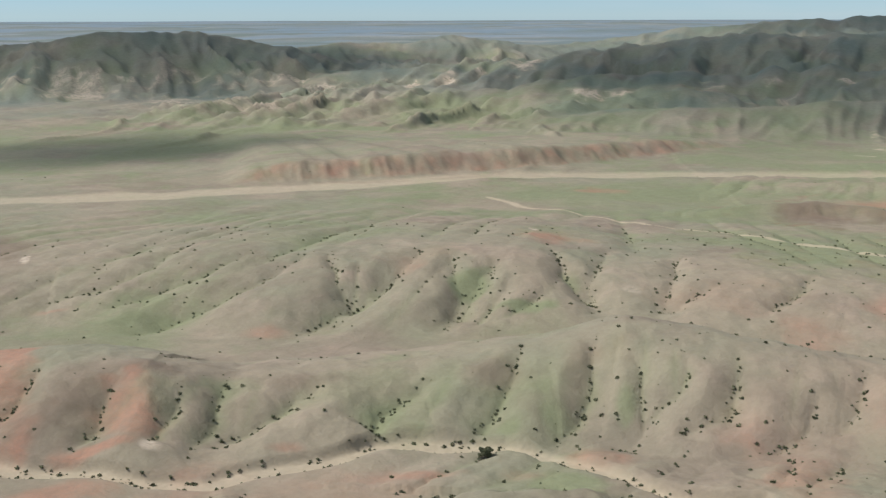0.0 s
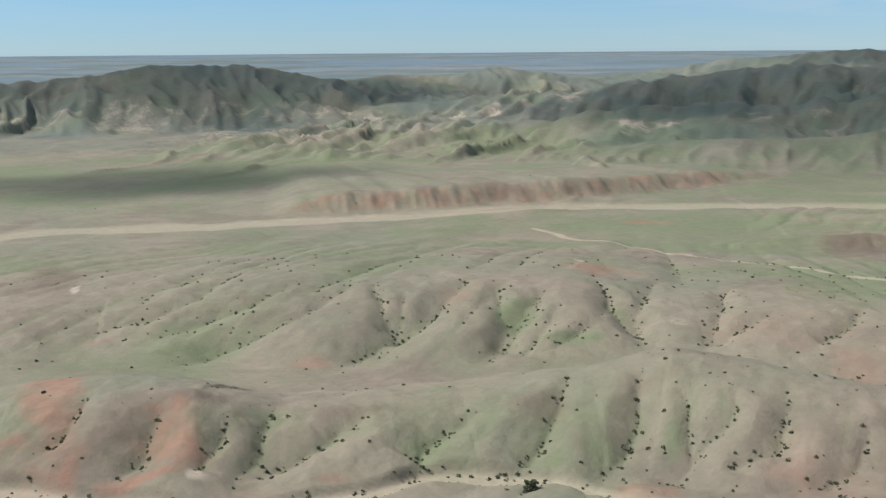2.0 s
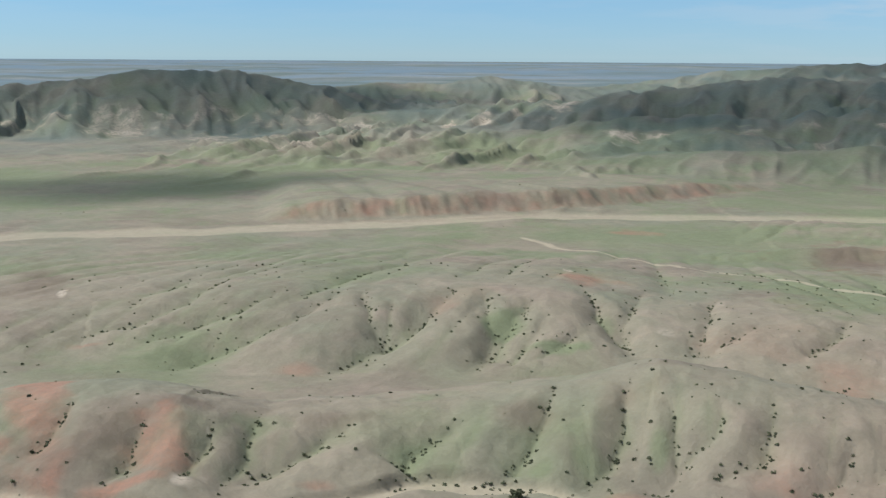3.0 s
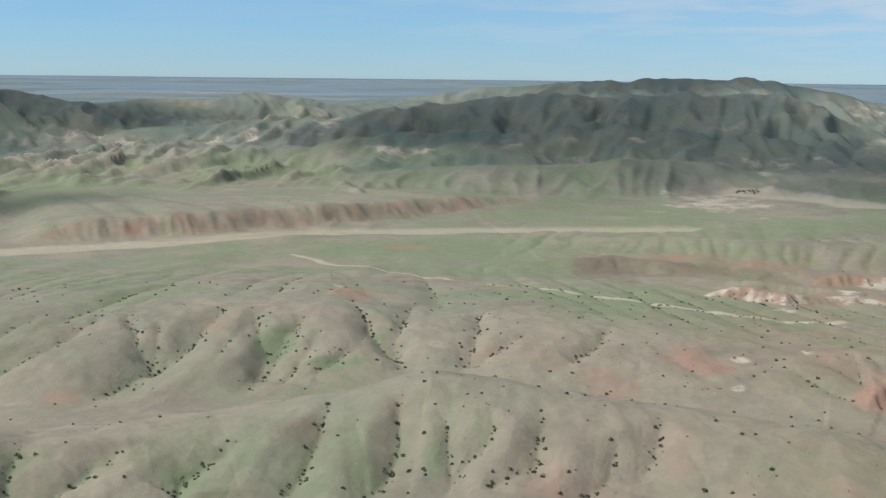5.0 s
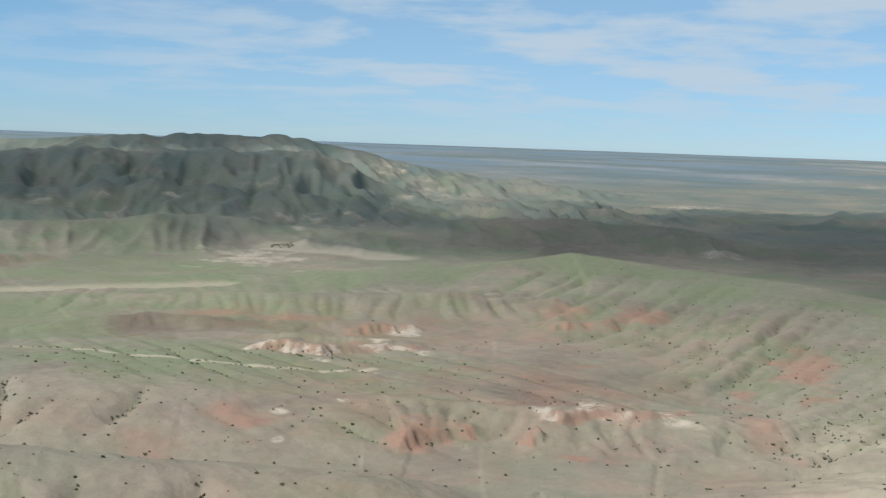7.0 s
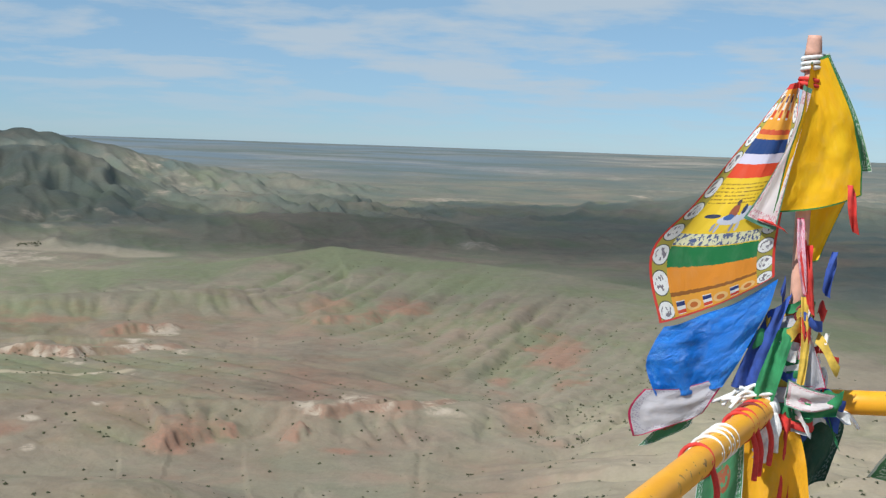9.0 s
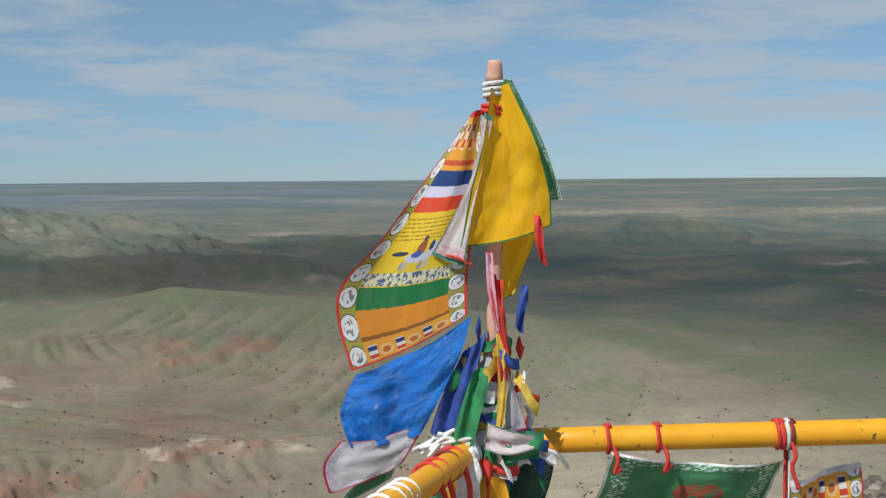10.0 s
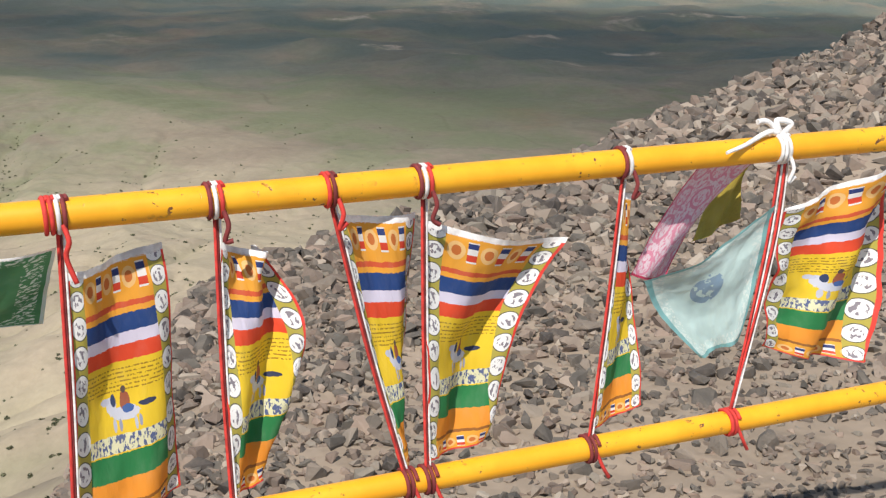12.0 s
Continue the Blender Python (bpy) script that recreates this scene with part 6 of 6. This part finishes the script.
lx, ly = -np.sin(np.radians(loose_az)) * loose_r, np.cos(np.radians(loose_az)) * loose_r
S6 = np.stack([lx, ly, land(lx, ly)[0]], 1)
pts = np.concatenate([S1, S2, S3, S5, S6, S4, S4 + [0.4, 0.5, 0.5]])
size = SH.uniform(0.25, 1.0, len(pts)) ** 1.6 * 0.95 + 0.28
co, f = tufts(pts - np.array([0, 0, 0.12]), size, 26, SH)
tagged(new("shrubs", fast_mesh("shrubs", co, f, M_SHRUB)), "low dark green shrubs along the gullies", "shrubs", kind="stuff")


def small_tree(x, y, h):
    z = float(land(np.array([x]), np.array([y]))[0][0])
    top = holder("tree", "lone dark green bushy tree beside the dry stream bed", "tree", (x, y, z))
    part("trunk", tube([(0, 0, -0.2), (0.1, 0, h * 0.25), (0.05, 0.1, h * 0.55)], 0.16, 8, taper=lambda t: 1 - 0.6 * t), M_BARK, top)
    rs = np.random.RandomState(3)
    for k in range(5):
        a = k * 1.26
        part("limb", tube([(0.08, 0, h * 0.25), (math.cos(a) * h * 0.2, math.sin(a) * h * 0.2, h * 0.45), (math.cos(a) * h * 0.38, math.sin(a) * h * 0.38, h * 0.62)], 0.07, 6, taper=lambda t: 1 - 0.7 * t), M_BARK, top)
    cl = np.array([[rs.uniform(-0.45, 0.45) * h, rs.uniform(-0.45, 0.45) * h, h * rs.uniform(0.15, 0.72)] for _ in range(34)])
    c2, f2 = tufts(cl, np.full(34, h * 0.32), 60, rs)
    part("crown", fast_mesh("crown", c2, f2, M_SHRUB), M_SHRUB, top)
    return top


small_tree(*polar(38.2, 236.5), 2.6)

# the nearest stones, one by one
stone_meshes = []
for vs, fs in SHAPES:
    sm = bpy.data.meshes.new("rock")
    sm.from_pydata(vs, [], fs)
    sm.materials.append(M_ROCK)
    stone_meshes.append(sm)
for i in order[:300]:
    x, y, size = spots[i]
    ob = new("rock", stone_meshes[i % 12])
    ob.parent = rubble
    ob.matrix_world = Matrix.LocRotScale((x, y, float(zs[i]) + size * 0.1), turns[i].to_quaternion(), (size, size, size))
